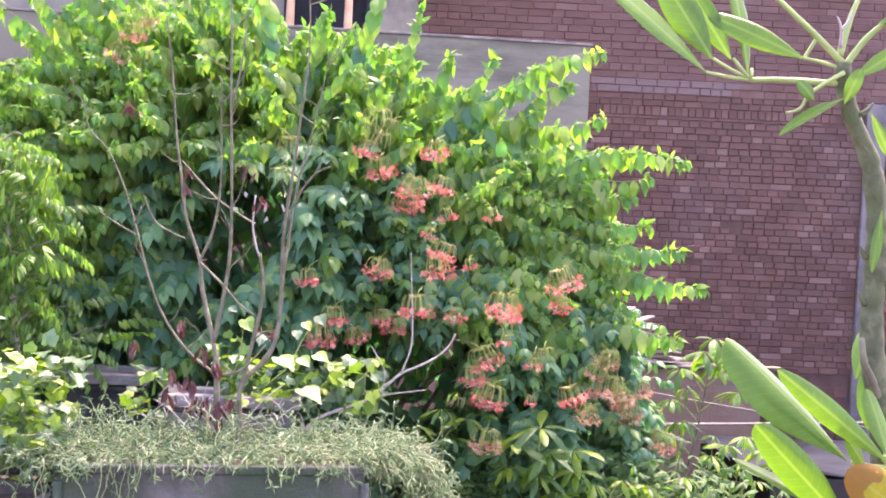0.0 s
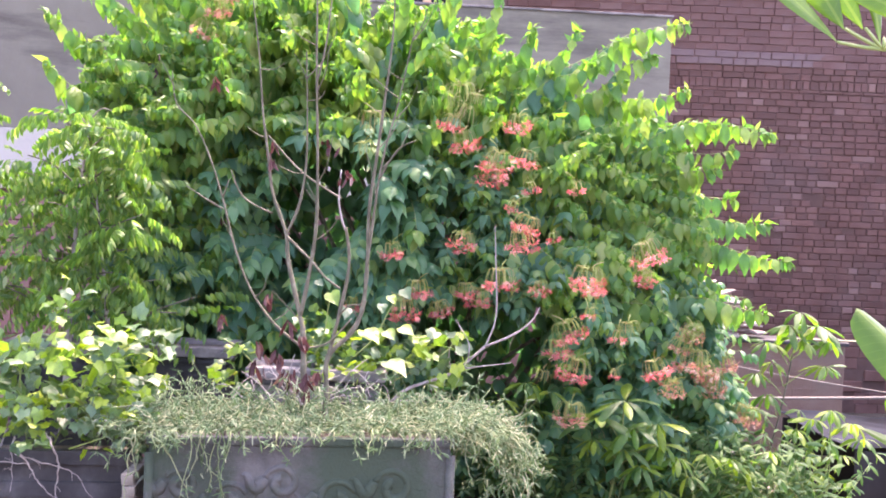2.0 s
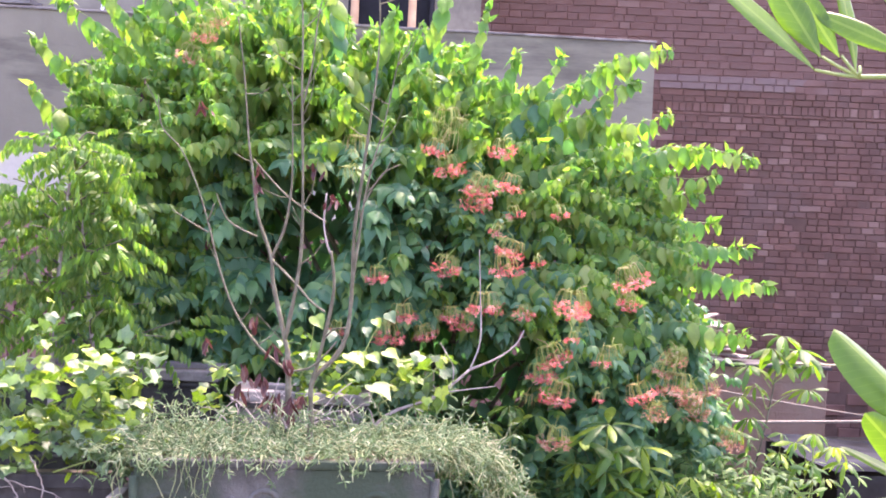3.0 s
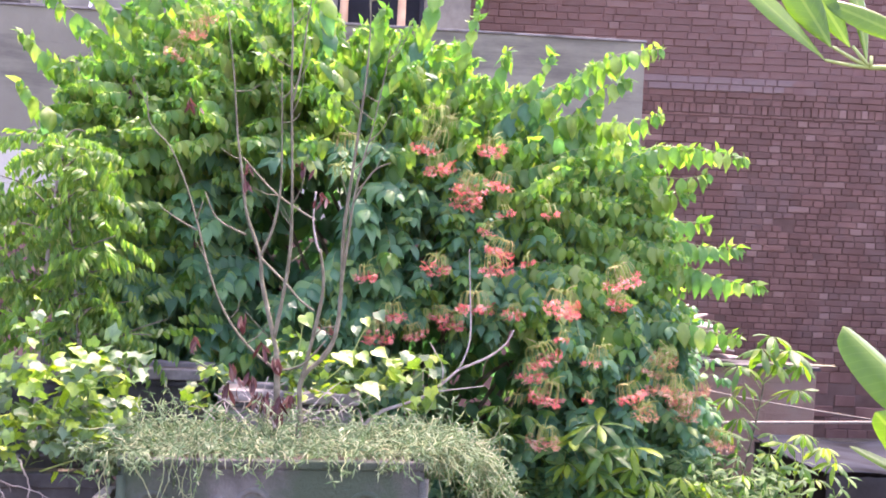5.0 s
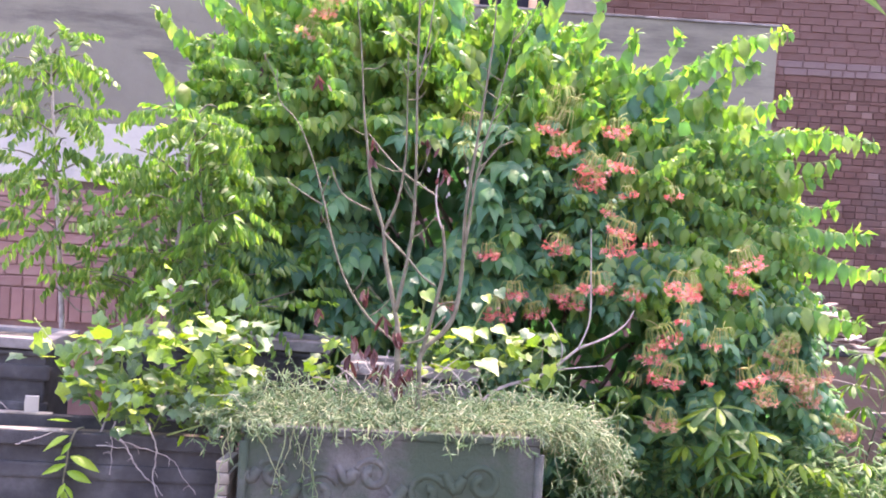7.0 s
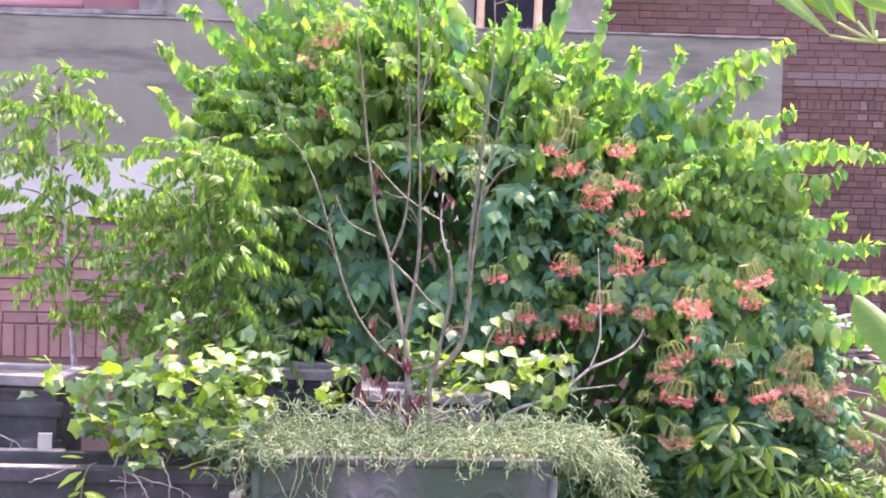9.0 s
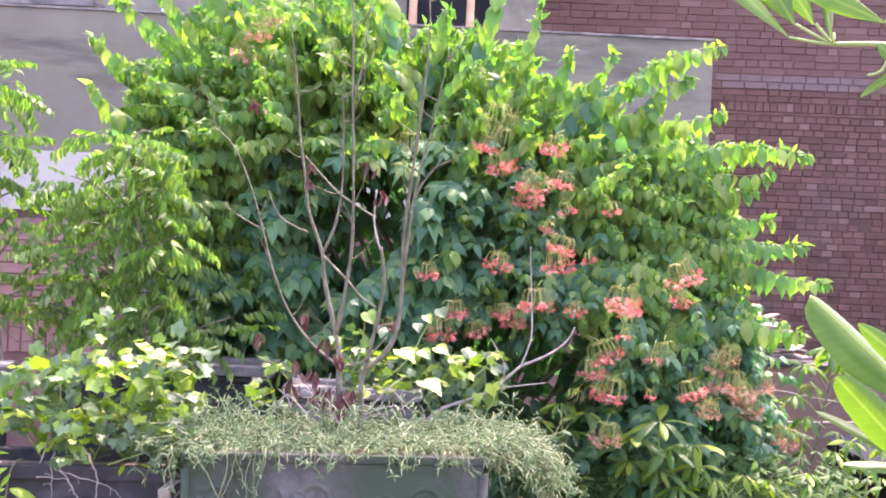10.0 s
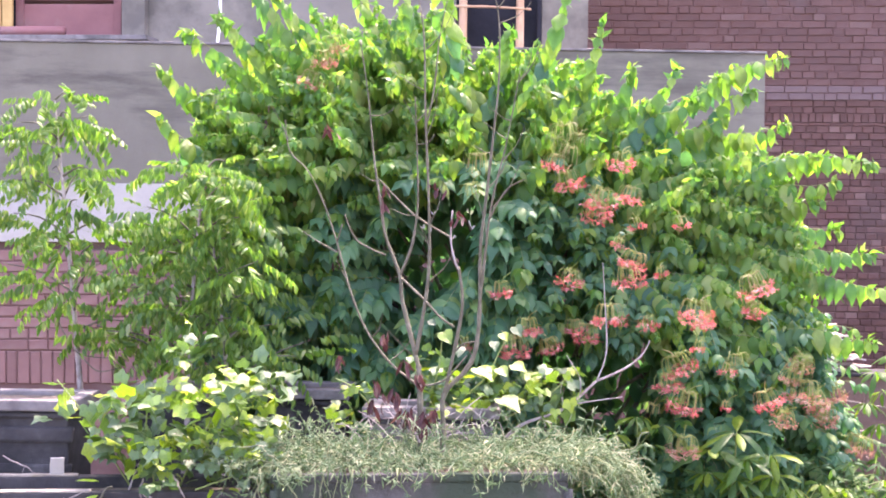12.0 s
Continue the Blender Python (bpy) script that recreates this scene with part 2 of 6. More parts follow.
M_SHEET = surface("dull grey sheet", [(0.3, (0.018, 0.020, 0.026)), (0.7, (0.032, 0.036, 0.046))], 3, 0.95, 40, 0.2, 0.003, stain=(0.012, 0.012, 0.014), stain_scale=2, spec=0.05)
M_TARP = surface("torn black sheet", [(0.3, (0.012, 0.012, 0.014)), (0.7, (0.03, 0.03, 0.035))], 5, 0.7, 40, 0.4, 0.006)
M_ROPE = surface("pale rope", [(0.3, (0.15, 0.13, 0.11)), (0.7, (0.23, 0.20, 0.17))], 60, 0.8, 300, 0.5, 0.002)
M_PIPE = surface("white painted pipe", [(0.3, (0.62, 0.61, 0.66)), (0.7, (0.76, 0.75, 0.79))], 8, 0.4, 60, 0.2, 0.002)
M_BOARD = surface("broken pale board", [(0.3, (0.24, 0.195, 0.175)), (0.7, (0.46, 0.40, 0.37))], 8, 0.85, 60, 0.5, 0.006, random_tone=0.6)
M_BLUE = surface("blue roofing sheet", [(0.3, (0.12, 0.15, 0.20)), (0.7, (0.22, 0.25, 0.29))], 4, 0.45, 40, 0.2, 0.003, metal=0.2)
M_LIME = surface("crumbling lime plaster", [(0.3, (0.20, 0.175, 0.145)), (0.7, (0.40, 0.36, 0.31))], 14, 0.95, 80, 0.8, 0.01, stain=(0.16, 0.135, 0.11), stain_scale=5)
M_CLAY = surface("terracotta", [(0.3, (0.30, 0.12, 0.075)), (0.7, (0.40, 0.19, 0.12))], 6, 0.85, 70, 0.4, 0.004)


# ---- mesh helpers ----
rng = np.random.default_rng(7)


def mesh_object(name, verts, faces, mat, smooth=True):
    me = bpy.data.meshes.new(name)
    me.from_pydata(verts if isinstance(verts, list) else verts.tolist(), [], faces)
    me.polygons.foreach_set("use_smooth", [smooth] * len(me.polygons))
    me.materials.append(mat)
    me.update()
    return me


def world_of(ob):
    return ob.matrix_basis if ob.parent is None else world_of(ob.parent) @ ob.matrix_parent_inverse @ ob.matrix_basis


def part(name, data, material, parent, label="", m=None):
    """Links a bmesh, or (verts, faces), or a mesh as one object under a thing or a part. m: its place in the world."""
    if isinstance(data, bpy.types.Mesh):
        me = data
    elif isinstance(data, tuple):
        me = mesh_object(name, data[0], data[1], material)
    else:
        me = bpy.data.meshes.new(name)
        data.to_mesh(me)
        data.free()
        me.materials.append(material)
    ob = new(name, me)
    ob.parent = parent
    ob.matrix_parent_inverse = world_of(parent).inverted()
    if m is not None:
        ob.matrix_basis = m
    if label:
        ob["label"] = label
    return ob


def thing(name, at, label, category, group="", kind=""):
    e = new(name)
    e.matrix_basis = pose(*at)
    e.empty_display_size = 0.05
    return tagged(e, label, category, group, kind)


def join(pieces):
    verts, faces = [], []
    for v, f in pieces:
        k = len(verts)
        verts.extend([tuple(p) for p in v])
        faces.extend([tuple(i + k for i in q) for q in f])
    return verts, faces


def box(x0, x1, y0, y1, z0, z1, bevel=0.0):
    bm = bmesh.new()
    bmesh.ops.create_cube(bm, size=1)
    bmesh.ops.transform(bm, matrix=Matrix.Translation(((x0 + x1) / 2, (y0 + y1) / 2, (z0 + z1) / 2)) @ Matrix.Diagonal((x1 - x0, y1 - y0, z1 - z0, 1)), verts=bm.verts)
    if bevel:
        bmesh.ops.bevel(bm, geom=bm.edges[:], offset=bevel, segments=2, affect="EDGES", profile=0.6)
    return bm


def smooth_path(points, per=4):
    """A rounded line through a few points."""
    p = [Vector(q) for q in points]
    if len(p) < 3:
        return p
    out = []
    for i in range(len(p) - 1):
        a, b, c, d = p[max(i - 1, 0)], p[i], p[i + 1], p[min(i + 2, len(p) - 1)]
        for k in range(per):
            t = k / per
            out.append(0.5 * (2 * b + (c - a) * t + (2 * a - 5 * b + 4 * c - d) * t * t + (3 * b - a - 3 * c + d) * t ** 3))
    return out + [p[-1]]


def tube(points, r0, r1, sides=6, per=4, wobble=0.0, bulge=None):
    pts = smooth_path(points, per)
    verts, faces = [], []
    n = len(pts)
    for i, p in enumerate(pts):
        d = (pts[min(i + 1, n - 1)] - pts[max(i - 1, 0)]).normalized()
        u = d.cross(Vector((0.31, 0.95, 0.11))).normalized()
        w = d.cross(u)
        s = i / max(n - 1, 1)
        r = r0 + (r1 - r0) * s
        if wobble:
            r *= 1 + wobble * float(rng.uniform(-1, 1))
        if bulge:
            r *= bulge(s)
        for k in range(sides):
            a = 2 * math.pi * k / sides
            verts.append(p + u * (math.cos(a) * r) + w * (math.sin(a) * r))
    for i in range(n - 1):
        for k in range(sides):
            faces.append((i * sides + k, i * sides + (k + 1) % sides, (i + 1) * sides + (k + 1) % sides, (i + 1) * sides + k))
    faces.append(tuple(range(sides))[::-1])
    faces.append(tuple((n - 1) * sides + k for k in range(sides)))
    return verts, faces


def blade(length=1.0, width=0.55, n=5, fold=0.2, curl=0.25, peak=0.45, point=1.0, wave=0.0, roll=0.35):
    """A leaf along y, its face towards z: five points across, a fold at the midrib, rolled margins, the tip bent down."""
    verts, faces = [], []
    for i in range(n):
        s = i / n
        e = math.log(0.5) / math.log(peak)
        h = width / 2 * math.sin(math.pi * min(max(s, 0.015), 1) ** e) ** (0.8 if s < peak else point)
        z = -curl * length * s * s
        y = length * s
        w = wave * math.sin(s * 11)
        edge = z + (fold - roll) * h
        verts += [(-h, y, edge + w * h), (-0.6 * h, y, z + 0.6 * fold * h), (0, y, z), (0.6 * h, y, z + 0.6 * fold * h), (h, y, edge - w * h)]
    verts.append((0, length, -curl * length))
    for i in range(n - 1):
        a = 5 * i
        faces += [(a + k, a + k + 1, a + k + 6, a + k + 5) for k in range(4)]
    a = 5 * (n - 1)
    faces += [(a + k, a + k + 1, 5 * n) for k in range(4)]
    return np.array(verts), faces


def unit(v):
    v = np.asarray(v, float)
    return v / (np.linalg.norm(v) + 1e-9)


def stand(axis, normal):
    """Rotation whose y is the leaf's axis and whose z is its face."""
    y = unit(axis)
    x = np.cross(y, normal)
    x = unit(x) if np.linalg.norm(x) > 1e-6 else unit(np.cross(y, (0.3, 0.5, 0.8)))
    return np.stack([x, y, np.cross(x, y)], axis=1)


def scatter(shapes, items):
    """items: (shape, place, rotation, size). One array of points and a list of faces."""
    verts, faces, k = [], [], 0
    for s, p, r, size in items:
        v, f = shapes[s]
        verts.append(v @ (r.T * size) + np.asarray(p))
        faces.extend([tuple(i + k for i in q) for q in f])
        k += len(v)
    return np.concatenate(verts), faces


def to_matrix(p, r, size):
    m = Matrix.Identity(4)
    for i in range(3):
        for j in range(3):
            m[i][j] = float(r[i, j]) * size
        m[i][3] = float(p[i])
    return m


# ---- ground ----
def build_ground():
    """One sheet to the horizon: a garden strip, then a drop of a metre behind the shrub."""
    xs = np.unique(np.concatenate([np.linspace(-300, -12, 12), np.linspace(-12, 12, 60), np.linspace(12, 300, 12)]))
    ys = np.unique(np.concatenate([np.linspace(-200, -4, 8), np.linspace(-4, 18, 60), np.linspace(18, 400, 12)]))
    verts, faces = [], []
    for y in ys:
        for x in xs:
            s = min(max((y - 8.2 + 0.7 * min(max((x - 1.75) / 0.4, 0), 1)) / 0.5, 0), 1)
            z = -1.0 * (3 * s * s - 2 * s ** 3) + 0.03 * noise.noise((x * 0.9, y * 0.9, 3.0))
            verts.append((x, y, z - 0.03))
    w = len(xs)
    for j in range(len(ys) - 1):
        for i in range(w - 1):
            faces.append((j * w + i, j * w + i + 1, (j + 1) * w + i + 1, (j + 1) * w + i))
    g = new("ground", mesh_object("ground", verts, faces, M_SOIL))
    tagged(g, "dry brown garden soil with patches of weeds", "ground", kind="structure")


build_ground()


# ---- far brick wall ----
def wall_piece(name, bm, mat, label):
    me = bpy.data.meshes.new(name)
    bm.to_mesh(me)
    bm.free()
    me.materials.append(mat)
    return tagged(new(name, me), label, "wall", kind="structure")


FACE = 16.4
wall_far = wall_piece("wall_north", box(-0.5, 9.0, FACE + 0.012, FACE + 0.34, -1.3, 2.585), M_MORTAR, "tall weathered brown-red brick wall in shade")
wall_upper = wall_piece("wall_north_upper", box(-0.5, 9.0, FACE + 0.003, FACE + 0.34, 2.585, 4.085), M_REDMORTAR, "upper storey of rough red brick with cement smears")
column = wall_piece("column", box(5.15, 5.37, FACE - 0.06, FACE + 0.011, -1.3, 2.58, 0.012), M_COLUMN, "bare grey concrete column in the brick wall")
M_SMEAR = surface("cement smear", [(0.3, (0.15, 0.10, 0.098)), (0.7, (0.20, 0.148, 0.144))], 5, 0.9, 60, 0.5, 0.006)
wall_east = wall_piece("wall_east", box(9.0, 9.3, 6.0, FACE + 0.34, -1.3, 3.0), M_BRICK, "plain brick side wall")


def corrugated(x0, x1, y0, y1, z0, z1, pitch, depth, sag=0.0):
    n = int((x1 - x0) / pitch * 6)
    verts, faces = [], []
    for lift in (0.0, 0.004):
        for i in range(n + 1):
            x = x0 + (x1 - x0) * i / n
            for j in range(4):
                s = j / 3
                verts.append((x, y0 + (y1 - y0) * s, z0 + (z1 - z0) * s + depth * math.sin(2 * math.pi * (x - x0) / pitch) + lift - sag * math.sin(math.pi * s)))
    k = (n + 1) * 4
    for i in range(n):
        for j in range(3):
            a = i * 4 + j
            faces.append((a, a + 1, a + 5, a + 4))
            faces.append((k + a, k + a + 4, k + a + 5, k + a + 1))
    for i in range(n):
        for j in (0, 3):
            a = i * 4 + j
            faces.append((a, a + 4, k + a + 4, k + a))
    for i in (0, n):
        for j in range(3):
            a = i * 4 + j
            faces.append((a, a + 1, k + a + 1, k + a))
    return verts, faces


roof = thing("roof_sheet", (5.0, FACE, 4.085), "blue-grey corrugated sheet on top of the brick wall", "roof sheet")
part("sheet", corrugated(3.28, 7.5, FACE - 0.18, FACE + 1.0, 4.104, 4.19, 0.15, 0.016), M_BLUE, roof)

# ---- neighbour's parapet and house ----
TURN = pose(1.413, 10.45, 0, 0, 0, 8.5)


def turned(ob):
    ob.matrix_basis = TURN
    return ob


turned(wall_piece("wall_parapet", box(-9, 0, 0.0, 0.16, 1.63, 2.53, 0.006), M_PLASTER, "grey cement-plastered parapet wall with damp stains"))
turned(wall_piece("parapet_cap", box(-9, 0.006, -0.012, 0.172, 2.53, 2.546, 0.004), M_RIM, "thin pale lip on the parapet wall"))
turned(wall_piece("wall_band", box(-9, -0.6, -0.015, 0.16, 1.25, 1.63, 0.005), M_WHITE, "whitewashed band under the grey parapet"))
# set back and coloured dark to give the band's drip shadow
turned(wall_piece("wall_drip_shade", box(-9, -0.6, 0.02, 0.16, 1.20, 1.25), M_MORTAR, "recessed dark strip for the drip shadow under the whitewashed band"))
wall_red = turned(wall_piece("wall_west", box(-9, -0.6, 0.012, 0.16, -1.3, 1.20), M_REDMORTAR, "red brick base of the neighbour's wall"))
turned(wall_piece("wall_parapet_end", box(-0.6, 0, 0.0, 0.16, -1.3, 1.63), M_PLASTER, "grey plastered end of the parapet wall"))
turned(wall_piece("terrace", box(-9, 0, 0.16, 3.2, 2.2, 2.3), M_PLASTER, "flat concrete terrace behind the parapet"))

HOUSE = 11.6
HX = 0.263
walls = [box(-0.08, HX, HOUSE, HOUSE + 0.22, 2.2, 6.0), box(-3.06, -0.72, HOUSE, HOUSE + 0.22, 2.2, 6.0), box(-0.72, -0.08, HOUSE, HOUSE + 0.22, 4.1, 6.0),
         box(-3.24, -3.062, HOUSE - 0.1, HOUSE + 0.2, 2.2, 6.0, 0.006), box(-9.0, -3.24, HOUSE, HOUSE + 0.22, 3.9, 6.0), box(-9.0, -3.24, HOUSE, HOUSE + 0.22, 2.2, 2.70)]
for b in walls:
    wall_piece("wall_house", b, M_HOUSE, "pale grey plastered upper storey of a house")
wall_piece("wall_house", box(HX - 0.22, HX, HOUSE + 0.221, FACE - 0.03, 2.2, 6.0), M_HOUSE, "pale grey plastered side of a house")
# near-black wall stands in for the darkness inside the rooms
wall_piece("wall_house", box(-9.0, HX - 0.222, HOUSE + 2.5, HOUSE + 2.7, 2.2, 6.0), M_DARK, "back wall of the rooms, painted dark as shade")
wall_piece("roof_house", box(-9.0, HX, HOUSE, FACE - 0.03, 6.002, 6.2), M_PLASTER, "flat roof slab of the house")

door = thing("doorway", (-0.4, HOUSE, 2.3), "open doorway in the grey house wall, its shade a dark panel", "doorway", kind="structure")
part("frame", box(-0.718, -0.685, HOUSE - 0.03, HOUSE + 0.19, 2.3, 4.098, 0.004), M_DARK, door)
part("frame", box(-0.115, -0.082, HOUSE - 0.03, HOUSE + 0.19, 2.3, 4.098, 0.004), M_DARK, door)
# a dark panel fills the opening in place of indoor shade
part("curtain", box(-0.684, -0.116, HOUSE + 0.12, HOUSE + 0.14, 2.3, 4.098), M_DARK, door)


def node_rings(s):
    return 1.0 + 0.10 * (abs((s * 5) % 1 - 0.5) > 0.46)


ladder = thing("bamboo_ladder", (-0.45, 11.5, 2.3), "peeled bamboo ladder leaning in the doorway", "ladder")
for x in (-0.665, -0.245):
    part("rail", tube([(x, 11.40, 2.3), (x + 0.005, 11.46, 3.0), (x, 11.5, 3.8)], 0.033, 0.028, 10, 8, 0.02, node_rings), M_BAMBOO, ladder)
for z, r in ((2.62, 0.014), (2.955, 0.009), (3.205, 0.024), (3.55, 0.022)):
    part("rung", tube([(-0.74, 11.40 + 0.066 * (z - 2.3), z + 0.01), (-0.45, 11.36 + 0.066 * (z - 2.3), z), (-0.16, 11.40 + 0.066 * (z - 2.3), z - 0.012)], r, r * 0.9, 8, 5, 0.03, node_rings), M_BAMBOO, ladder)

shutter = thing("window_shutter", (-3.8, HOUSE, 2.7), "faded red window shutter with a broken upper panel", "shutter")
part("lower_panel", box(-4.1, -3.26, HOUSE + 0.03, HOUSE + 0.06, 2.76, 3.0, 0.004), M_REDPAINT, shutter)
for x in (-3.30, -4.06):
    part("stile", box(x - 0.03, x + 0.03, HOUSE + 0.008, HOUSE + 0.029, 2.76, 3.88, 0.004), M_REDPAINT, shutter)
for i in range(6):
    part("slat", box(-4.02, -3.335, HOUSE + 0.035, HOUSE + 0.05, 3.03 + i * 0.075, 3.085 + i * 0.075, 0.003), M_BOARD if i % 2 else M_REDPAINT, shutter)
part("backing", box(-4.1, -3.26, HOUSE + 0.10, HOUSE + 0.12, 3.002, 3.88), M_BRICK, shutter)
planks = thing("timber_planks", (-4.3, HOUSE - 0.1, 2.73), "raw yellow timber planks propped beside the shutter", "planks")
for i in range(4):
    x = -4.42 + i * 0.09
    part("plank", box(x, x + 0.075, HOUSE - 0.10 - 0.02 * (i % 2), HOUSE - 0.06 - 0.02 * (i % 2), 2.731, 3.7 + 0.1 * i, 0.004), M_WOOD, planks)
mat_roll = thing("rolled_mat", (-4.2, 11.36, 2.73), "faded red rolled mat lying on the ledge", "rolled mat")
part("roll", tube([(-5.0, 11.35, 2.766), (-4.3, 11.36, 2.766), (-3.63, 11.36, 2.766)], 0.036, 0.036, 14, 4, 0.04), M_REDPAINT, mat_roll)
ledge = wall_piece("ledge", box(-9.0, -2.98, HOUSE - 0.35, HOUSE - 0.002, 2.695, 2.73, 0.004), M_RIM, "thin concrete ledge under the shutter")
pole = thing("leaning_pipe", (-2.34, 10.2, 2.3), "thin white pipe leaning on the house wall", "pipe")
part("pipe", tube([(-2.30, 10.35, 2.3), (-2.36, 10.9, 2.85), (-2.52, 11.58, 3.55)], 0.011, 0.011, 10), M_PIPE, pole)


# ---- low wall, boards, sheet and ropes on the far side ----
M_OLD = surface("old bare brickwork", [(0.25, (0.165, 0.105, 0.083)), (0.7, (0.24, 0.165, 0.133))], 4, 0.95, 50, 0.7, 0.015, stain=(0.19, 0.145, 0.12), stain_scale=2)
lowwall = wall_piece("wall_low", box(0.9, 3.08, 12.0, 12.25, -1.3, 0.205, 0.01), M_OLD, "low crumbling brick wall behind the shrub")
wall_piece("wall_low_cap", box(0.9, 3.10, 11.96, 12.28, 0.205, 0.232, 0.006), M_CONCRETE, "thin worn concrete cap on the low wall")
boards = thing("board_pile", (2.2, 12.0, 0.232), "untidy pile of broken pale boards on the low wall", "board pile")
for i in range(30):
    z = 0.245 + 0.0125 * i
    w = rng.uniform(0.12, 0.36)
    b = box(-w / 2, w / 2, -0.09, 0.09, 0, 0.014, 0.003)
    bmesh.ops.subdivide_edges(b, edges=[e for e in b.edges if abs(e.verts[0].co.x - e.verts[1].co.x) > 0.2], cuts=3)
    for v in b.verts:
        v.co.z += 0.010 * noise.noise((v.co.x * 5 + i, v.co.y * 4, i)) + 0.0
        v.co.x += 0.02 * noise.noise((v.co.y * 9, i * 2.0, v.co.z))
    part("board", b, M_BOARD, boards, m=pose(2.20 - 0.008 * i + 0.22 * (1 - i / 40) * rng.uniform(-1, 1), 12.09 + 0.03 * rng.uniform(-1, 1), z, rng.uniform(-8, 8), rng.uniform(-16, 16), rng.uniform(-60, 60)))

plank = thing("loose_plank", (2.9, 12.1, 0.232), "thin weathered plank lying along the low wall", "plank")
part("board", box(2.7, 3.24, 12.02, 12.12, 0.233, 0.242, 0.003), M_BARK, plank)

SHED0, SHED1 = -0.07, -0.21
shed = thing("lean_to_shed", (3.4, 11.0, -1.0), "lean-to of dull grey sheet with black fringe and an added dark sheet", "shed")
part("roof_sheet", corrugated(2.45, 6.2, 9.2, 11.3, SHED0, SHED1, 0.9, 0.018, 0.02), M_SHEET, shed)
# torn fringe, carried down as an added black sheet that covers bright soil
fr_v, fr_f = [], []
for i in range(121):
    x = 2.45 + 3.75 * i / 120
    d = 0.55 + 0.035 * abs(noise.noise((x * 9, 1, 0))) + 0.02 * rng.uniform(0, 1)
    for y in (9.195, 9.205):
        fr_v += [(x, y, SHED0 - 0.012 + 0.02 * abs(noise.noise((x * 22, 4, 0)))), (x, y - 0.006 * rng.uniform(0, 1), SHED0 - d)]
for i in range(120):
    a = 4 * i
    fr_f += [(a, a + 4, a + 5, a + 1), (a + 2, a + 3, a + 7, a + 6), (a + 1, a + 5, a + 7, a + 3)]
part("curtain", (fr_v, fr_f), M_TARP, shed)
for x in (2.52, 4.4, 6.12):
    for y, z in ((9.3, SHED0 - 0.02), (11.2, SHED1 - 0.02)):
        part("post", tube([(x, y, -1.05), (x, y, z)], 0.03, 0.03, 8), M_TARP, shed)
part("back_panel", box(2.46, 6.19, 11.22, 11.25, -1.05, SHED1 - 0.03), M_TARP, shed)


def rope(name, a, b, sag, r, label):
    pts = []
    for i in range(9):
        s = i / 8
        pts.append((a[0] + (b[0] - a[0]) * s, a[1] + (b[1] - a[1]) * s, a[2] + (b[2] - a[2]) * s - sag * 4 * s * (1 - s)))
    t = thing(name, a, label, "rope")
    part("strand", tube(pts, r, r, 6, 3), M_ROPE, t)


rope("rope", (1.25, 10.46, -0.02), (9.01, 11.9, 0.22), 0.05, 0.011, "taut pale rope strung across the yard")
rope("thin_wire", (1.30, 10.46, 0.33), (9.01, 13.0, -0.30), 0.25, 0.005, "thin slack wire strung across the yard")
rope("rope", (1.28, 10.46, -0.36), (9.01, 10.6, -0.30), 0.04, 0.011, "taut pale rope below the shed's edge")


# ---- planters ----
def trough(name, x0, x1, y0, y1, h, label, rim=0.02, wall=0.05, z0=0.0, lip=0.045, soil=0.04):
    """A cast concrete trough: moulded rim, slightly tapered body with a plinth and a sunk panel, soil inside."""
    t = thing(name, ((x0 + x1) / 2, (y0 + y1) / 2, z0), label, "planter", "garden planters")
    bm = box(x0 + 0.012, x1 - 0.012, y0 + 0.012, y1 - 0.012, z0, h - lip, 0.008)
    bmesh.ops.subdivide_edges(bm, edges=bm.edges[:], cuts=2)
    for v in bm.verts:
        v.co += Vector((noise.noise(v.co * 5), noise.noise(v.co * 5 + Vector((9, 0, 0))), 0)) * 0.006
    stone = M_ORNATE if name == "ornate_planter" else M_RIM if name == "grey_trough" else M_CONCRETE
    part("body", bm, stone, t)
    part("plinth", box(x0 - 0.012, x1 + 0.012, y0 - 0.012, y1 + 0.012, z0, z0 + 0.06, 0.01), M_CONCRETE, t)
    if name not in ("ornate_planter", "low_planter"):
        part("moulding", box(x0 - 0.004, x1 + 0.004, y0 - 0.004, y1 + 0.004, h - lip - 0.03, h - lip - 0.008, 0.008), M_CONCRETE, t)
    for a in ((x0 - rim, x1 + rim, y0 - rim, y0 + wall), (x0 - rim, x1 + rim, y1 - wall, y1 + rim), (x0 - rim, x0 + wall, y0 + wall, y1 - wall), (x1 - wall, x1 + rim, y0 + wall, y1 - wall)):
        part("rim", box(*a, h - lip, h, 0.007), M_RIM if name not in ("ornate_planter", "low_planter") else stone, t, "worn rim")
    if name in ("low_planter", "long_planter"):
        # one broad rounded roll under the lip and a shallow one below it
        for z, r, d in ((h - lip - 0.10, 0.032, 0.010), (h - lip - 0.245, 0.022, 0.004)):
            part("moulding", box(x0 - d, x1 + d, y0 + 0.008 - d, y0 + 0.04, z - r, z + r, 0.012), M_CONCRETE, t)
    part("soil", box(x0 + wall, x1 - wall, y0 + wall, y1 - wall, h - lip + 0.001, h - soil + 0.02), M_SOIL, t)
    return t


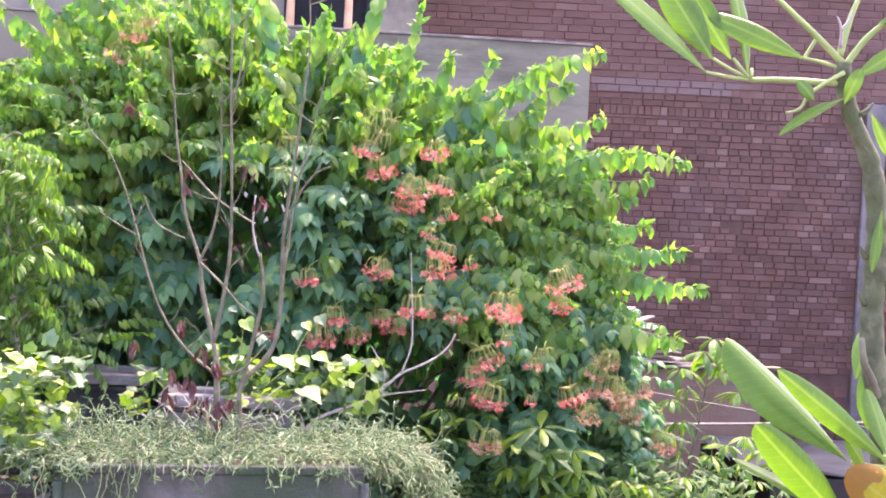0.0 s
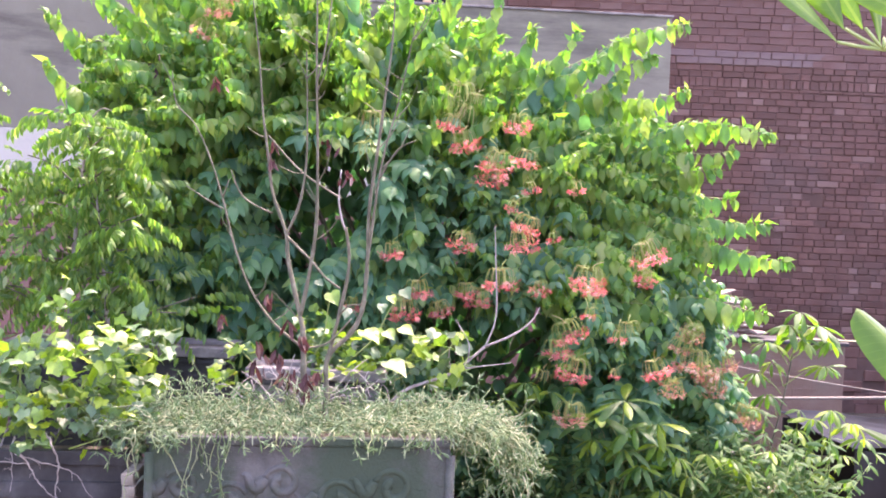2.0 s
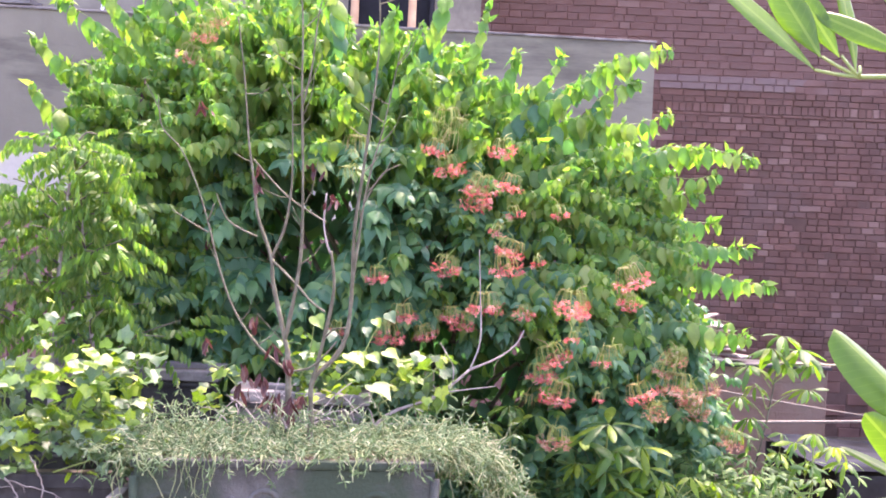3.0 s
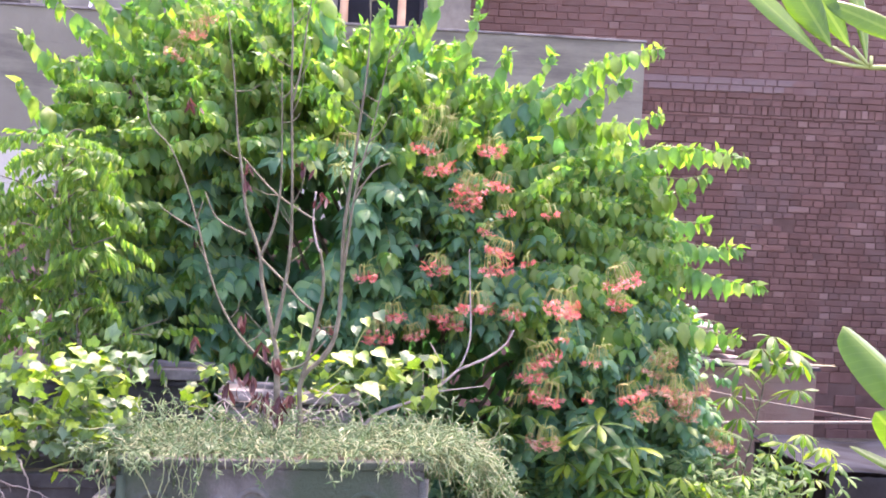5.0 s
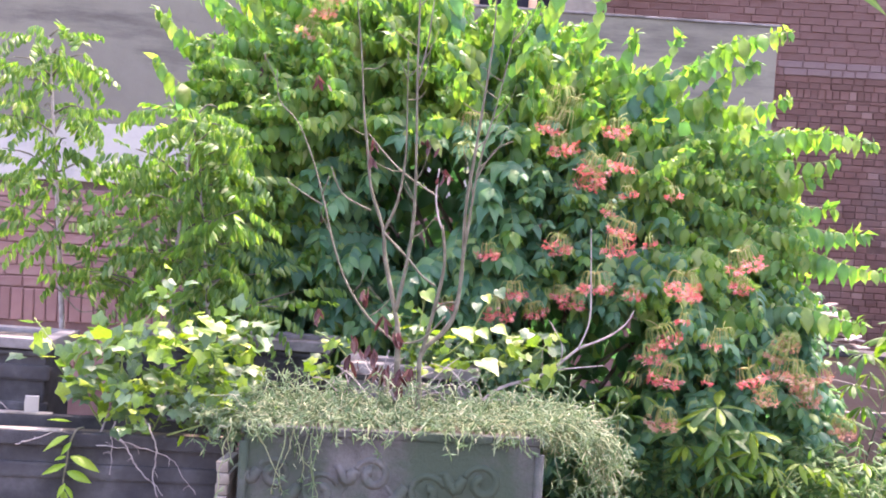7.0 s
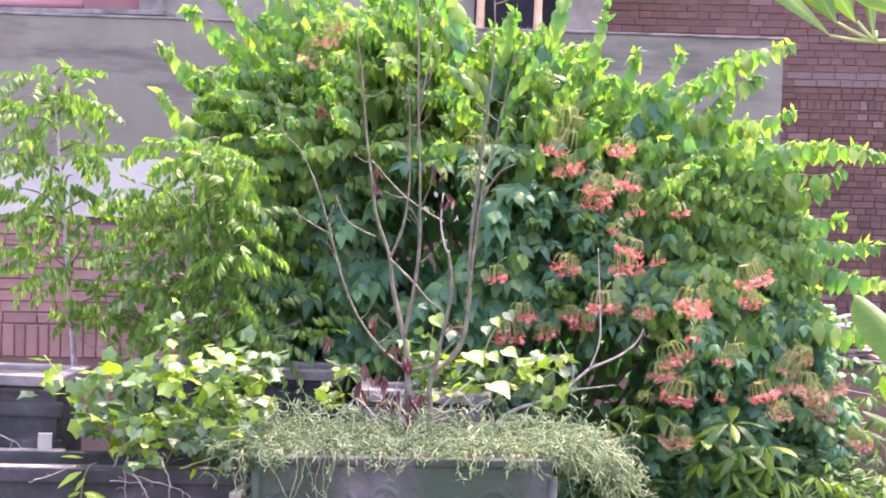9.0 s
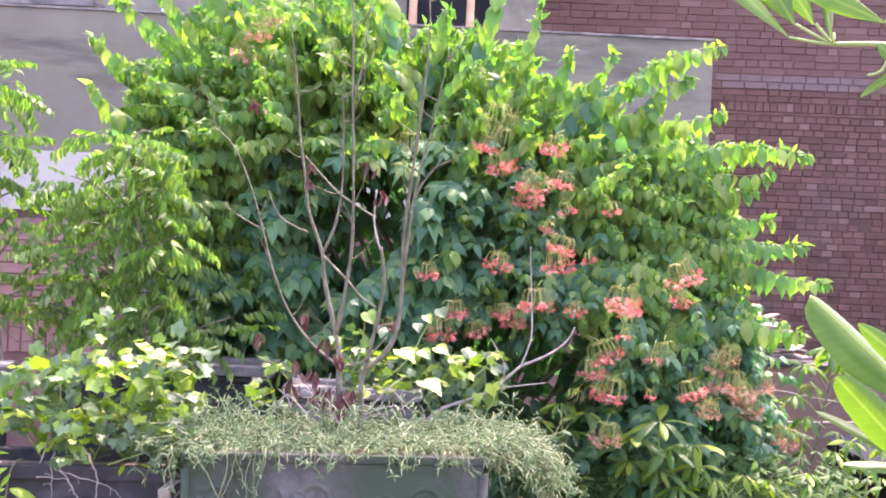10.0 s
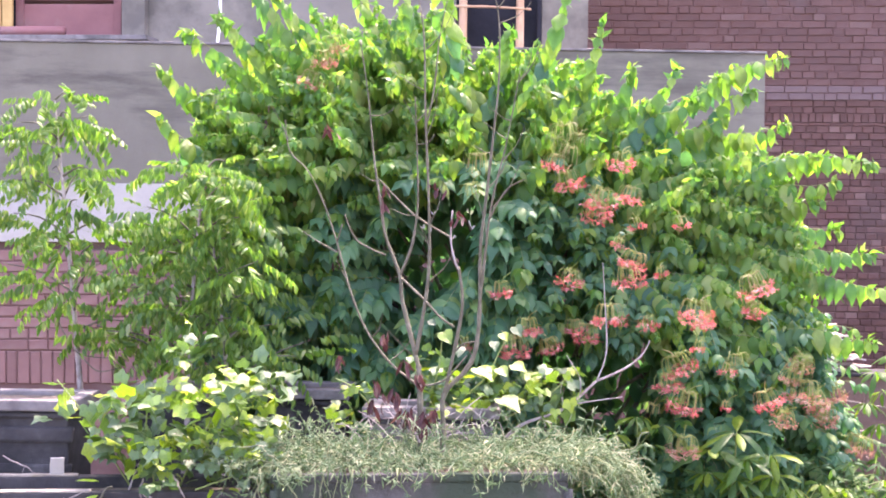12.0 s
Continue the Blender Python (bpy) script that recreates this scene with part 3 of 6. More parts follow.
def spiral(cx, cz, y, r, turns, way, r_end=0.2, start=0.0):
    pts = []
    n = 26
    for i in range(n + 1):
        s = i / n
        a = start + way * 2 * math.pi * turns * s
        q = r * (1 - (1 - r_end) * s)
        pts.append((cx + q * math.cos(a), y, cz + q * math.sin(a)))
    return pts


ornate = trough("ornate_planter", -1.06, 0.08, 5.70, 6.28, 0.53, "dark grey cast concrete planter with raised scrolls", rim=-0.002, lip=0.03)
for cx, cz, r, way, st in ((-0.145, 0.345, 0.072, -1, 2.8), (-0.36, 0.30, 0.075, 1, 0.4), (-0.56, 0.36, 0.066, -1, 2.8), (-0.76, 0.29, 0.075, 1, 0.4), (-0.93, 0.35, 0.06, -1, 2.6), (-0.24, 0.15, 0.07, 1, 1.0), (-0.60, 0.14, 0.07, -1, 3.0), (-0.88, 0.15, 0.07, 1, 0.3)):
    part("scroll", tube(spiral(cx, cz, 5.716, r, 1.15, way, 0.26, st), 0.012, 0.022, 8, 2, 0.04), M_ORNATE, ornate, "raised cast scroll")
    # a leaf that runs out of the scroll, thick in the middle
    tail = [(cx - r * 1.0, 5.718, cz + 0.3 * r), (cx - r * 1.5, 5.714, cz - 0.35 * r), (cx - r * 2.1, 5.716, cz - 0.5 * r * way), (cx - r * 2.7, 5.719, cz - 0.1 * r)]
    part("leaf_relief", tube(tail, 0.02, 0.006, 8, 4, 0.05, lambda q: 0.5 + 1.1 * math.sin(math.pi * min(q + 0.15, 1))), M_ORNATE, ornate, "raised cast leaf")
    for k in (-1, 1):
        lobe = [(cx - r * 1.5, 5.717, cz - 0.3 * r), (cx - r * (1.7 + 0.2 * k), 5.715, cz + k * 0.45 * r - 0.3 * r), (cx - r * (2.0 + 0.2 * k), 5.719, cz + k * 0.85 * r - 0.3 * r)]
        part("leaf_relief", tube(lobe, 0.014, 0.005, 7, 3, 0.05), M_ORNATE, ornate, "raised cast leaf")
for x in (-1.045, 0.065):
    part("corner_bead", tube([(x, 5.708, 0.065), (x, 5.708, 0.47)], 0.018, 0.018, 10, 2, 0.03), M_ORNATE, ornate)
ALONG = Matrix.Translation((-1.06, 5.70, 0)) @ pose(0, 0, 0, 0, 0, 8.5) @ Matrix.Translation((1.06, -5.70, 0))       # the planters stand parallel to the house
ALONG_LOW = Matrix.Translation((-1.9, 5.88, 0)) @ pose(0, 0, 0, 0, 0, 8.5) @ Matrix.Translation((1.9, -5.88, 0))
ornate.matrix_basis = ALONG @ ornate.matrix_basis
trough("rimmed_planter", -1.295, -0.927, 6.82, 7.10, 0.71, "black concrete planter with a pale moulded rim")
trough("rimmed_planter", -1.90, -1.46, 6.82, 7.12, 0.70, "black concrete planter half hidden by vine leaves")
trough("long_planter", -3.2, -2.0, 6.28, 6.62, 0.715, "long black concrete planter with a pale top edge")
low = trough("low_planter", -3.0, -1.15, 5.88, 6.235, 0.415, "low black concrete trough with a worn pale edge", lip=0.055, wall=0.032, soil=0.068)
trough("grey_trough", -0.79, -0.25, 6.50, 6.74, 0.682, "pale grey concrete trough behind the ornate planter", soil=0.05)
for y in (5.861, 6.206):
    strip = box(-3.0, -1.80 if y < 6 else -1.9, y, y + 0.045, 0.4152, 0.4215, 0.002)
    bmesh.ops.subdivide_edges(strip, edges=[e for e in strip.edges if e.calc_length() > 0.5], cuts=40)
    for v in strip.verts:
        v.co.y += 0.007 * noise.noise((v.co.x * 24, y, 0)) * (1 if v.co.y < y + 0.02 else -1)
    part("worn_edge", strip, M_LIME, low, "pale worn cement along the edge")
low.matrix_basis = ALONG_LOW @ low.matrix_basis
stack = thing("brick_stack", (-1.125, 5.8, 0), "narrow stack of crumbling pale bricks between two planters", "brick stack")
for i in range(9):
    b = box(-0.023, 0.023, -0.10, 0.10, 0, 0.041, 0.005)
    for v in b.verts:
        v.co.x += 0.006 * noise.noise((v.co.y * 20 + i, v.co.z * 30, i * 3.0))
    part("brick", b, M_LIME, stack, m=pose(-1.125 + 0.005 * rng.uniform(-1, 1), 5.80 + 0.012 * rng.uniform(-1, 1), 0.043 * i, 0, 0, rng.uniform(-2, 2)))
flat = thing("rubble_bricks", (0.24, 6.0, 0), "small heap of pinkish rubble bricks beside the planter", "bricks")
for i, (x, y, z, a) in enumerate(((0.24, 5.95, 0, 4), (0.26, 5.97, 0.066, -6), (0.23, 5.95, 0.132, 10), (0.25, 5.98, 0.198, 2), (0.42, 6.0, 0, 30), (0.43, 5.98, 0.066, 18))):
    part("brick", box(-0.11, 0.11, -0.05, 0.05, 0, 0.064, 0.007), M_BOARD, flat, m=pose(x, y, z, 0, 0, a))


# ---- flowering creeper ----
LEAVES = [blade(1, 0.60, 7, 0.30, 0.26, 0.42, 1.25, 0.10), blade(1, 0.56, 7, 0.55, 0.45, 0.43, 1.3, 0.16), blade(1, 0.66, 7, 0.18, 0.18, 0.41, 1.2, 0.18), blade(1, 0.50, 7, 0.75, 0.60, 0.42, 1.35, 0.22)]
PLAIN = [blade(1, 0.62, 4, 0.30, 0.26, 0.42, 1.2), blade(1, 0.56, 4, 0.5, 0.45, 0.43, 1.2), blade(1, 0.68, 4, 0.2, 0.18, 0.41, 1.2)]
UP, OUT = np.array((0, 0, 1.0)), np.array((0, -1.0, 0))

# rounded masses of the shrub: centre and half sizes
LOBES = [((-0.40, 8.05, 1.22), (1.05, 0.84, 0.98)), ((-1.02, 8.0, 1.70), (0.60, 0.66, 0.56)), ((0.62, 7.82, 1.15), (0.62, 0.68, 0.68)), ((0.72, 7.8, 0.45), (0.62, 0.68, 0.62)),
         ((-0.30, 7.95, 1.75), (0.55, 0.55, 0.42)), ((-1.10, 7.95, 1.05), (0.48, 0.62, 0.55)), ((-0.10, 7.9, 0.40), (0.95, 0.55, 0.55)), ((0.92, 7.8, 0.78), (0.34, 0.48, 0.45)),
         ((-1.34, 7.85, 1.84), (0.32, 0.5, 0.36)), ((0.42, 7.84, 1.52), (0.46, 0.5, 0.40)), ((-0.88, 7.9, 2.04), (0.42, 0.45, 0.36)), ((0.0, 7.85, 1.90), (0.28, 0.45, 0.32)), ((0.82, 7.76, 1.42), (0.32, 0.42, 0.36)), ((-1.38, 7.8, 1.25), (0.32, 0.5, 0.5))]
C = np.array([c for c, r in LOBES])
R = np.array([r for c, r in LOBES])
HEART = np.array((-0.25, 7.9, 1.0))


def inside(p, grow=1.0):
    return ((((p - C) / (R * grow)) ** 2).sum(axis=1) < 1).any()


def front(x, z):
    """The y of the shrub's near face at (x, z)."""
    best = 7.7
    for c, r in LOBES:
        q = 1 - ((x - c[0]) / r[0]) ** 2 - ((z - c[2]) / r[2]) ** 2
        if q > 0:
            best = min(best, c[1] - r[1] * math.sqrt(q))
    return best


def crown_top(x):
    """The height at which the closed crown ends; single shoots reach above it."""
    return float(np.interp(x, (-1.95, -1.7, -1.4, -1.1, -0.6, -0.45, -0.1, 0.1, 0.3, 0.8, 1.1, 1.3, 1.45), (1.75, 2.08, 2.36, 2.42, 2.52, 2.33, 2.32, 2.28, 2.08, 1.98, 1.72, 1.3, 0.6)))


def in_hollow(p):
    """Two dark gaps in the near face, where the leaves stand back."""
    return math.hypot((p[0] + 0.60) / 0.27, (p[2] - 1.38) / 0.25) < 1 or -0.08 < p[0] < 0.50 and 0.40 < p[2] < 0.86


def shoot_line(a, d, length, droop, n):
    """An arching shoot: n points from a, starting along d, pulled down as it goes."""
    p, d = np.array(a, float), unit(d)
    out = [p.copy()]
    for i in range(n - 1):
        d = unit(d + np.array((0, 0, -droop / n)) + rng.normal(0, 0.05, 3))
        p = p + d * length / (n - 1)
        out.append(p.copy())
    return out


def dress(points, size, items_old, items_bright, bright_from=0.5, hang=1.0, lean=None):
    """Two rows of leaves that hang from a shoot like a fringe, smaller towards its tip, with a tuft at the end."""
    n = len(points)
    lean = rng.normal(0, 0.18, 3) if lean is None else lean
    turn = rng.normal(0, 0.25)
    for i in range(1, n):
        s = i / (n - 1)
        d = unit(points[i] - points[i - 1])
        side = unit(np.cross(d, UP) + np.array((0.25 if d[0] > 0 else -0.25, 0, 0)))
        for k in (-1, 1):
            if rng.uniform() < 0.08:
                continue
            axis = unit(-UP * hang + side * k * rng.uniform(0.25, 0.55 + 0.5 * abs(d[2])) + d * rng.uniform(0.0, 0.35) + lean + rng.normal(0, 0.09, 3))
            nrm = side * k * 0.45 + UP * 0.45 + OUT * (0.75 + turn) + rng.normal(0, 0.22, 3)
            z = size * rng.uniform(0.85, 1.1) * (1 - 0.55 * max(0, (s - 0.55) / 0.45) ** 1.3)
            young = s > bright_from + rng.normal(0, 0.08)
            (items_bright if young else items_old).append((int(rng.integers(0, 4)), points[i] + side * k * 0.006, stand(axis, nrm), z))
        if s > 0.35 and rng.uniform() < 0.45:
            for k in range(2):
                axis = unit(UP * rng.uniform(-0.1, 0.6) + d * 0.5 + rng.normal(0, 0.5, 3))
                items_bright.append((3, points[i], stand(axis, rng.normal(0, 1, 3)), size * rng.uniform(0.22, 0.42)))
    for k in range(8):
        axis = unit(d * 0.35 - UP * rng.uniform(-0.3, 0.8) + rng.normal(0, 0.6, 3))
        items_bright.append((3, points[-1] - d * 0.008 * k, stand(axis, UP * 0.5 + rng.normal(0, 0.7, 3)), size * rng.uniform(0.25, 0.52)))


def rosette(p, size, items, facing):
    """A drooping umbrella of leaves at the end of a short shoot."""
    n = int(rng.integers(4, 8))
    spin = rng.uniform(0, 6.28)
    for i in range(n):
        a = spin + 6.28 * i / n + rng.normal(0, 0.2)
        flat = np.array((math.cos(a), math.sin(a), 0))
        axis = unit(flat * rng.uniform(0.5, 1.0) + facing * 0.45 - UP * rng.uniform(0.35, 1.0))
        items.append((int(rng.integers(0, 4)), p + axis * 0.012, stand(axis, UP * 1.0 + flat * 0.4 + OUT * 0.25 + rng.normal(0, 0.15, 3)), size * rng.uniform(0.75, 1.15)))


creeper = thing("flowering_creeper", (-0.1, 8.0, -0.03), "large sprawling creeper with green leaves and drooping pink flowers", "shrub")
# young also collects the rim leaves coloured as backlit
old, young, deep, stems = [], [], [], []
AREA = R[:, 0] * R[:, 2] + R[:, 0] * R[:, 1]
SHARE = AREA / AREA.sum()


def skin_point():
    """A random place on the near or upper skin of the shrub, and which way is out."""
    while True:
        k = int(rng.choice(len(LOBES), p=SHARE))
        n = unit(rng.normal(0, 1, 3))
        p = C[k] + R[k] * n
        if n[1] < 0.35 and p[2] > 0.05 and not inside(p + 0.03 * n, 0.97):
            return p, unit(n / R[k])


count = 0
while count < 1000:
    p, nn = skin_point()
    u = unit(((p[0] - HEART[0]) / 1.5, 0, (p[2] - HEART[2]) / 1.35))
    far = math.hypot((p[0] - HEART[0]) / 1.5, (p[2] - HEART[2]) / 1.35)
    rim = min(max((far - 0.40) / 0.3, 0), 1) if p[2] > 0.95 else 0.0
    if rim < 0.1 or rng.uniform() > 0.5 + 0.5 * rim or p[2] > crown_top(p[0]):
        continue
    clump = noise.noise(Vector(p) * 2.6) + 0.6 * noise.noise(Vector(p) * 6.0)
    if clump < -0.15 and rng.uniform() < 0.7:
        continue
    count += 1
    right = min(max((p[0] - 0.1) / 0.5, 0), 1)
    over = 0.8 if p[0] < -0.45 and p[2] > 1.6 and p[1] < 7.75 else 0.0      # the upper shoots hang out over the near face
    d = u * 0.9 + nn * 0.45 + UP * (0.45 - 0.22 * right) + OUT * (0.3 + 0.8 * over) + rng.normal(0, 0.26, 3)
    L = rng.uniform(0.26, 0.54) - 0.06 * right + 0.12 * over
    step = 0.040 - 0.004 * right
    pts = shoot_line(p - nn * 0.10 - u * 0.16, d, L, 1.15, int(L / step) + 1)
    keep = [i for i, q in enumerate(pts) if q[2] < crown_top(q[0]) + 0.05 * rng.uniform(-1, 1)]
    pts = pts[:max(keep) + 1] if keep else []
    if len(pts) < 5 or in_hollow(pts[-1]):
        continue
    # lime share rises at the lit rim and drops in the shaded left
    dress(pts, (0.110 - 0.020 * right) * rng.uniform(0.75, 1.15), old, young, 0.50 - 0.42 * rim + (0.45 if p[0] < -0.2 and p[2] < 1.65 + 0.25 * noise.noise(Vector(p) * 4) else 0.0), lean=-u * 0.12 * (1 - right) + rng.normal(0, 0.1, 3))
    stems.append(tube([Vector(q) for q in pts[::2]], 0.003, 0.0012, 3, 1))
count = 0
while count < 1300:
    p, nn = skin_point()
    far = math.hypot((p[0] - HEART[0]) / 1.5, (p[2] - HEART[2]) / 1.35)
    if p[2] > 1.1 and far > 0.60 or p[2] > 1.75:
        continue
    hollow = in_hollow(p)
    if hollow and rng.uniform() < 0.95:
        continue
    clump = noise.noise(Vector(p) * 3.4)
    if clump < 0.02 and rng.uniform() < 0.88:
        continue
    count += 1
    east = p[0] > -0.15
    d = nn * 0.8 + OUT * 0.5 + UP * 0.25 + rng.normal(0, 0.3, 3)
    L = rng.uniform(0.14, 0.34) if east else rng.uniform(0.16, 0.42)
    pts = shoot_line(p - nn * 0.08, d, L, 1.0, int(L / 0.045) + 2)
    if in_hollow(pts[-1]) and rng.uniform() < 0.85:
        continue
    size = rng.uniform(0.050, 0.080) if east else rng.uniform(0.070, 0.108)
    sink = old if p[2] > 0.7 else deep
    for q in pts[1:-1]:
        side = unit(np.cross(pts[-1] - pts[0], UP))
        for k in (-1, 1):
            axis = unit(side * k * 0.8 + nn * 0.35 - UP * rng.uniform(0.3, 0.9) + rng.normal(0, 0.18, 3))
            sink.append((int(rng.integers(0, 4)), q, stand(axis, UP * 0.9 + nn * 0.6 + rng.normal(0, 0.22, 3)), size * rng.uniform(0.8, 1.1)))
    # fewer lime rosettes to the left, where the face should look shaded
    rosette(pts[-1], size, young if rng.uniform() < (0.32 if east else 0.10) and p[2] > 0.7 else sink, nn)
    stems.append(tube([Vector(q) for q in pts[::2]], 0.0026, 0.0012, 3, 1))
for i in range(15000):
    k = int(rng.choice(len(LOBES), p=SHARE))
    n = unit(rng.normal(0, 1, 3))
    if n[1] > 0.5:
        continue
    p = C[k] + R[k] * n * rng.uniform(0.55, 0.96)
    hollow = in_hollow(p)
    if p[2] < 0.03 or hollow and p[1] < 8.1 and rng.uniform() < 0.96:
        continue
    axis = unit(-UP * 0.9 + n * 0.4 + rng.normal(0, 0.4, 3))
    deep.append((int(rng.integers(0, 3)), p, stand(axis, n + UP * 0.5 + rng.normal(0, 0.4, 3)), rng.uniform(0.07, 0.11)))
for i in range(4500):
    p = np.array((rng.uniform(-1.6, 1.3), rng.uniform(7.75, 8.5), rng.uniform(0.1, 2.3)))
    if inside(p, 0.95):
        deep.append((int(rng.integers(0, 3)), p, stand(unit(-UP + rng.normal(0, 0.5, 3)), OUT + rng.normal(0, 0.5, 3)), rng.uniform(0.09, 0.13)))
tagged(part("foliage", scatter(LEAVES, old), M_LEAF, creeper), kind="stuff")
tagged(part("young_foliage", scatter(LEAVES, young), M_YOUNG_LIT, creeper, "pale yellow-green leaves of young tips and the lit rim"), kind="stuff")
tagged(part("inner_foliage", scatter(PLAIN, [(i % 3, p, r, s) for i, p, r, s in deep]), M_LEAF, creeper, "older leaves deep inside the creeper"), kind="stuff")
tagged(part("shoot_tangle", join(stems), M_STALK, creeper, "thin green shoots"), kind="stuff")
# woody stems up from the root into each mass
for c, r in LOBES:
    for j in range(2):
        e = Vector(c) + Vector((r[0] * rng.uniform(-0.4, 0.4), -r[1] * rng.uniform(-0.1, 0.4), r[2] * rng.uniform(0.2, 0.7)))
        root = Vector((-0.1 + 0.25 * rng.uniform(-1, 1), 8.12 + 0.08 * rng.uniform(-1, 1), -0.05))
        midp = (root + e) / 2 + Vector((0.15 * rng.uniform(-1, 1), -0.1, 0.15))
        part("stem", tube([root, midp, e], 0.014, 0.005, 7, 6, 0.08), M_BARK, creeper, "woody brown stem")

# long outer shoots with leaves that can be told apart: start and tip
OUTER = [((-1.36, 7.5, 1.70), (-1.90, 7.36, 2.17)), ((-1.30, 7.55, 1.95), (-1.80, 7.4, 2.36)), ((-1.70, 7.5, 1.74), (-1.92, 7.4, 1.95)), ((-1.15, 7.5, 1.78), (-1.62, 7.34, 2.43)),
         ((-1.08, 7.5, 1.95), (-1.47, 7.36, 2.58)), ((-1.02, 7.55, 2.1), (-1.36, 7.4, 2.54)), ((-0.95, 7.5, 2.05), (-1.16, 7.36, 2.44)), ((-0.80, 7.55, 2.12), (-0.96, 7.38, 2.56)),
         ((-0.62, 7.5, 2.05), (-0.76, 7.38, 2.62)), ((-0.50, 7.55, 2.1), (-0.56, 7.38, 2.66)), ((-0.30, 7.5, 2.0), (-0.22, 7.36, 2.36)), ((-0.10, 7.5, 2.1), (0.08, 7.36, 2.60)),
         ((0.10, 7.5, 1.95), (0.21, 7.34, 2.37)), ((0.22, 7.5, 1.88), (0.36, 7.36, 2.19)), ((0.35, 7.45, 1.9), (0.56, 7.34, 2.18)), ((0.42, 7.45, 1.84), (0.78, 7.34, 2.16)),
         ((0.48, 7.5, 2.0), (1.06, 7.34, 2.23)), ((0.45, 7.4, 1.78), (0.78, 7.3, 1.95)), ((0.52, 7.45, 1.74), (1.08, 7.36, 1.93)), ((0.75, 7.4, 1.62), (1.22, 7.34, 1.78)),
         ((0.68, 7.4, 1.70), (1.49, 7.42, 1.745)), ((0.80, 7.4, 1.48), (1.24, 7.34, 1.57)), ((0.80, 7.4, 1.38), (1.33, 7.38, 1.43)), ((0.85, 7.35, 1.28), (1.48, 7.38, 1.32)),
         ((0.85, 7.35, 1.20), (1.60, 7.38, 1.15)), ((0.85, 7.35, 1.06), (1.28, 7.36, 0.96)), ((0.80, 7.3, 1.24), (1.10, 7.2, 1.16)), ((0.95, 7.25, 0.96), (1.46, 7.15, 0.92)), ((0.7, 7.2, 0.98), (0.98, 7.05, 0.92)), ((0.30, 7.4, 1.82), (0.66, 7.3, 2.05)), ((0.60, 7.45, 1.86), (0.92, 7.36, 2.08)), ((0.50, 7.4, 1.64), (0.95, 7.28, 1.80)), ((0.85, 7.4, 1.55), (1.32, 7.36, 1.66)), ((-1.2, 7.5, 1.62), (-1.72, 7.36, 2.02)), ((-1.0, 7.45, 1.8), (-1.42, 7.32, 2.3)), ((-0.85, 7.5, 1.95), (-1.22, 7.34, 2.36)), ((0.35, 7.3, 1.62), (0.72, 7.16, 1.66))]
leaf_meshes = {}
for j, f in enumerate(LEAVES):
    for nm, mt in (("old", M_LEAF), ("young", M_YOUNG_LIT)):
        leaf_meshes[nm, j] = mesh_object("leaf", f[0], f[1], mt)
for a, b in OUTER:
    a, b = Vector(a), Vector(b)
    span = (b - a).length
    mid = (a + b) / 2 + Vector((0, 0, 0.07 * span if abs(b.x - a.x) > 0.3 else 0.0))
    bend = Vector((0, 0, 0.02 * rng.uniform(-1, 1)))
    line = smooth_path([a, a + (mid - a) * 0.55 + bend, mid, mid + (b - mid) * 0.5 - bend, b], 24)
    n = int(span / 0.043) + 1
    pts = [np.array(line[round(i * (len(line) - 1) / (n - 1))]) for i in range(n)]
    shoot = part("shoot", tube([Vector(q) for q in pts], 0.0024, 0.0010, 5, 2), M_STALK, creeper, "thin trailing shoot")
    o, y = [], []
    dress(pts, 0.122 if b.x > 0.3 else 0.135, o, y, 0.35, 1.15)
    for nm, items in (("old", o), ("young", y)):
        for j, p, r, s in items:
            part("leaf", leaf_meshes[nm, j], None, shoot, m=to_matrix(p, r, s))
part("tendril", tube([(1.44, 7.4, 1.33), (1.55, 7.39, 1.35), (1.64, 7.38, 1.33), (1.72, 7.37, 1.325)], 0.0025, 0.001, 4, 4), M_DRY, creeper, "dry curling tendril")
part("tendril", tube([(0.66, 7.4, 1.90), (0.72, 7.38, 1.95), (0.80, 7.36, 1.93)], 0.0022, 0.001, 4, 4), M_DRY, creeper, "dry curling tendril")


def star(r, petals=5):
    """A small open flower, face along -z, with narrow rounded petals."""
    verts, faces = [(0, 0, 0)], []
    for i in range(petals):
        a = 2 * math.pi * i / petals
        k = len(verts)
        for da, q, z in ((-0.30, 0.50, -0.1), (-0.21, 0.95, 0.05), (0.0, 1.15, 0.14), (0.21, 0.95, 0.05), (0.30, 0.50, -0.1)):
            verts.append((r * q * math.cos(a + da), r * q * math.sin(a + da), r * z))
        faces += [(0, k, k + 1, k + 2), (0, k + 2, k + 3, k + 4)]
    return np.array(verts), faces


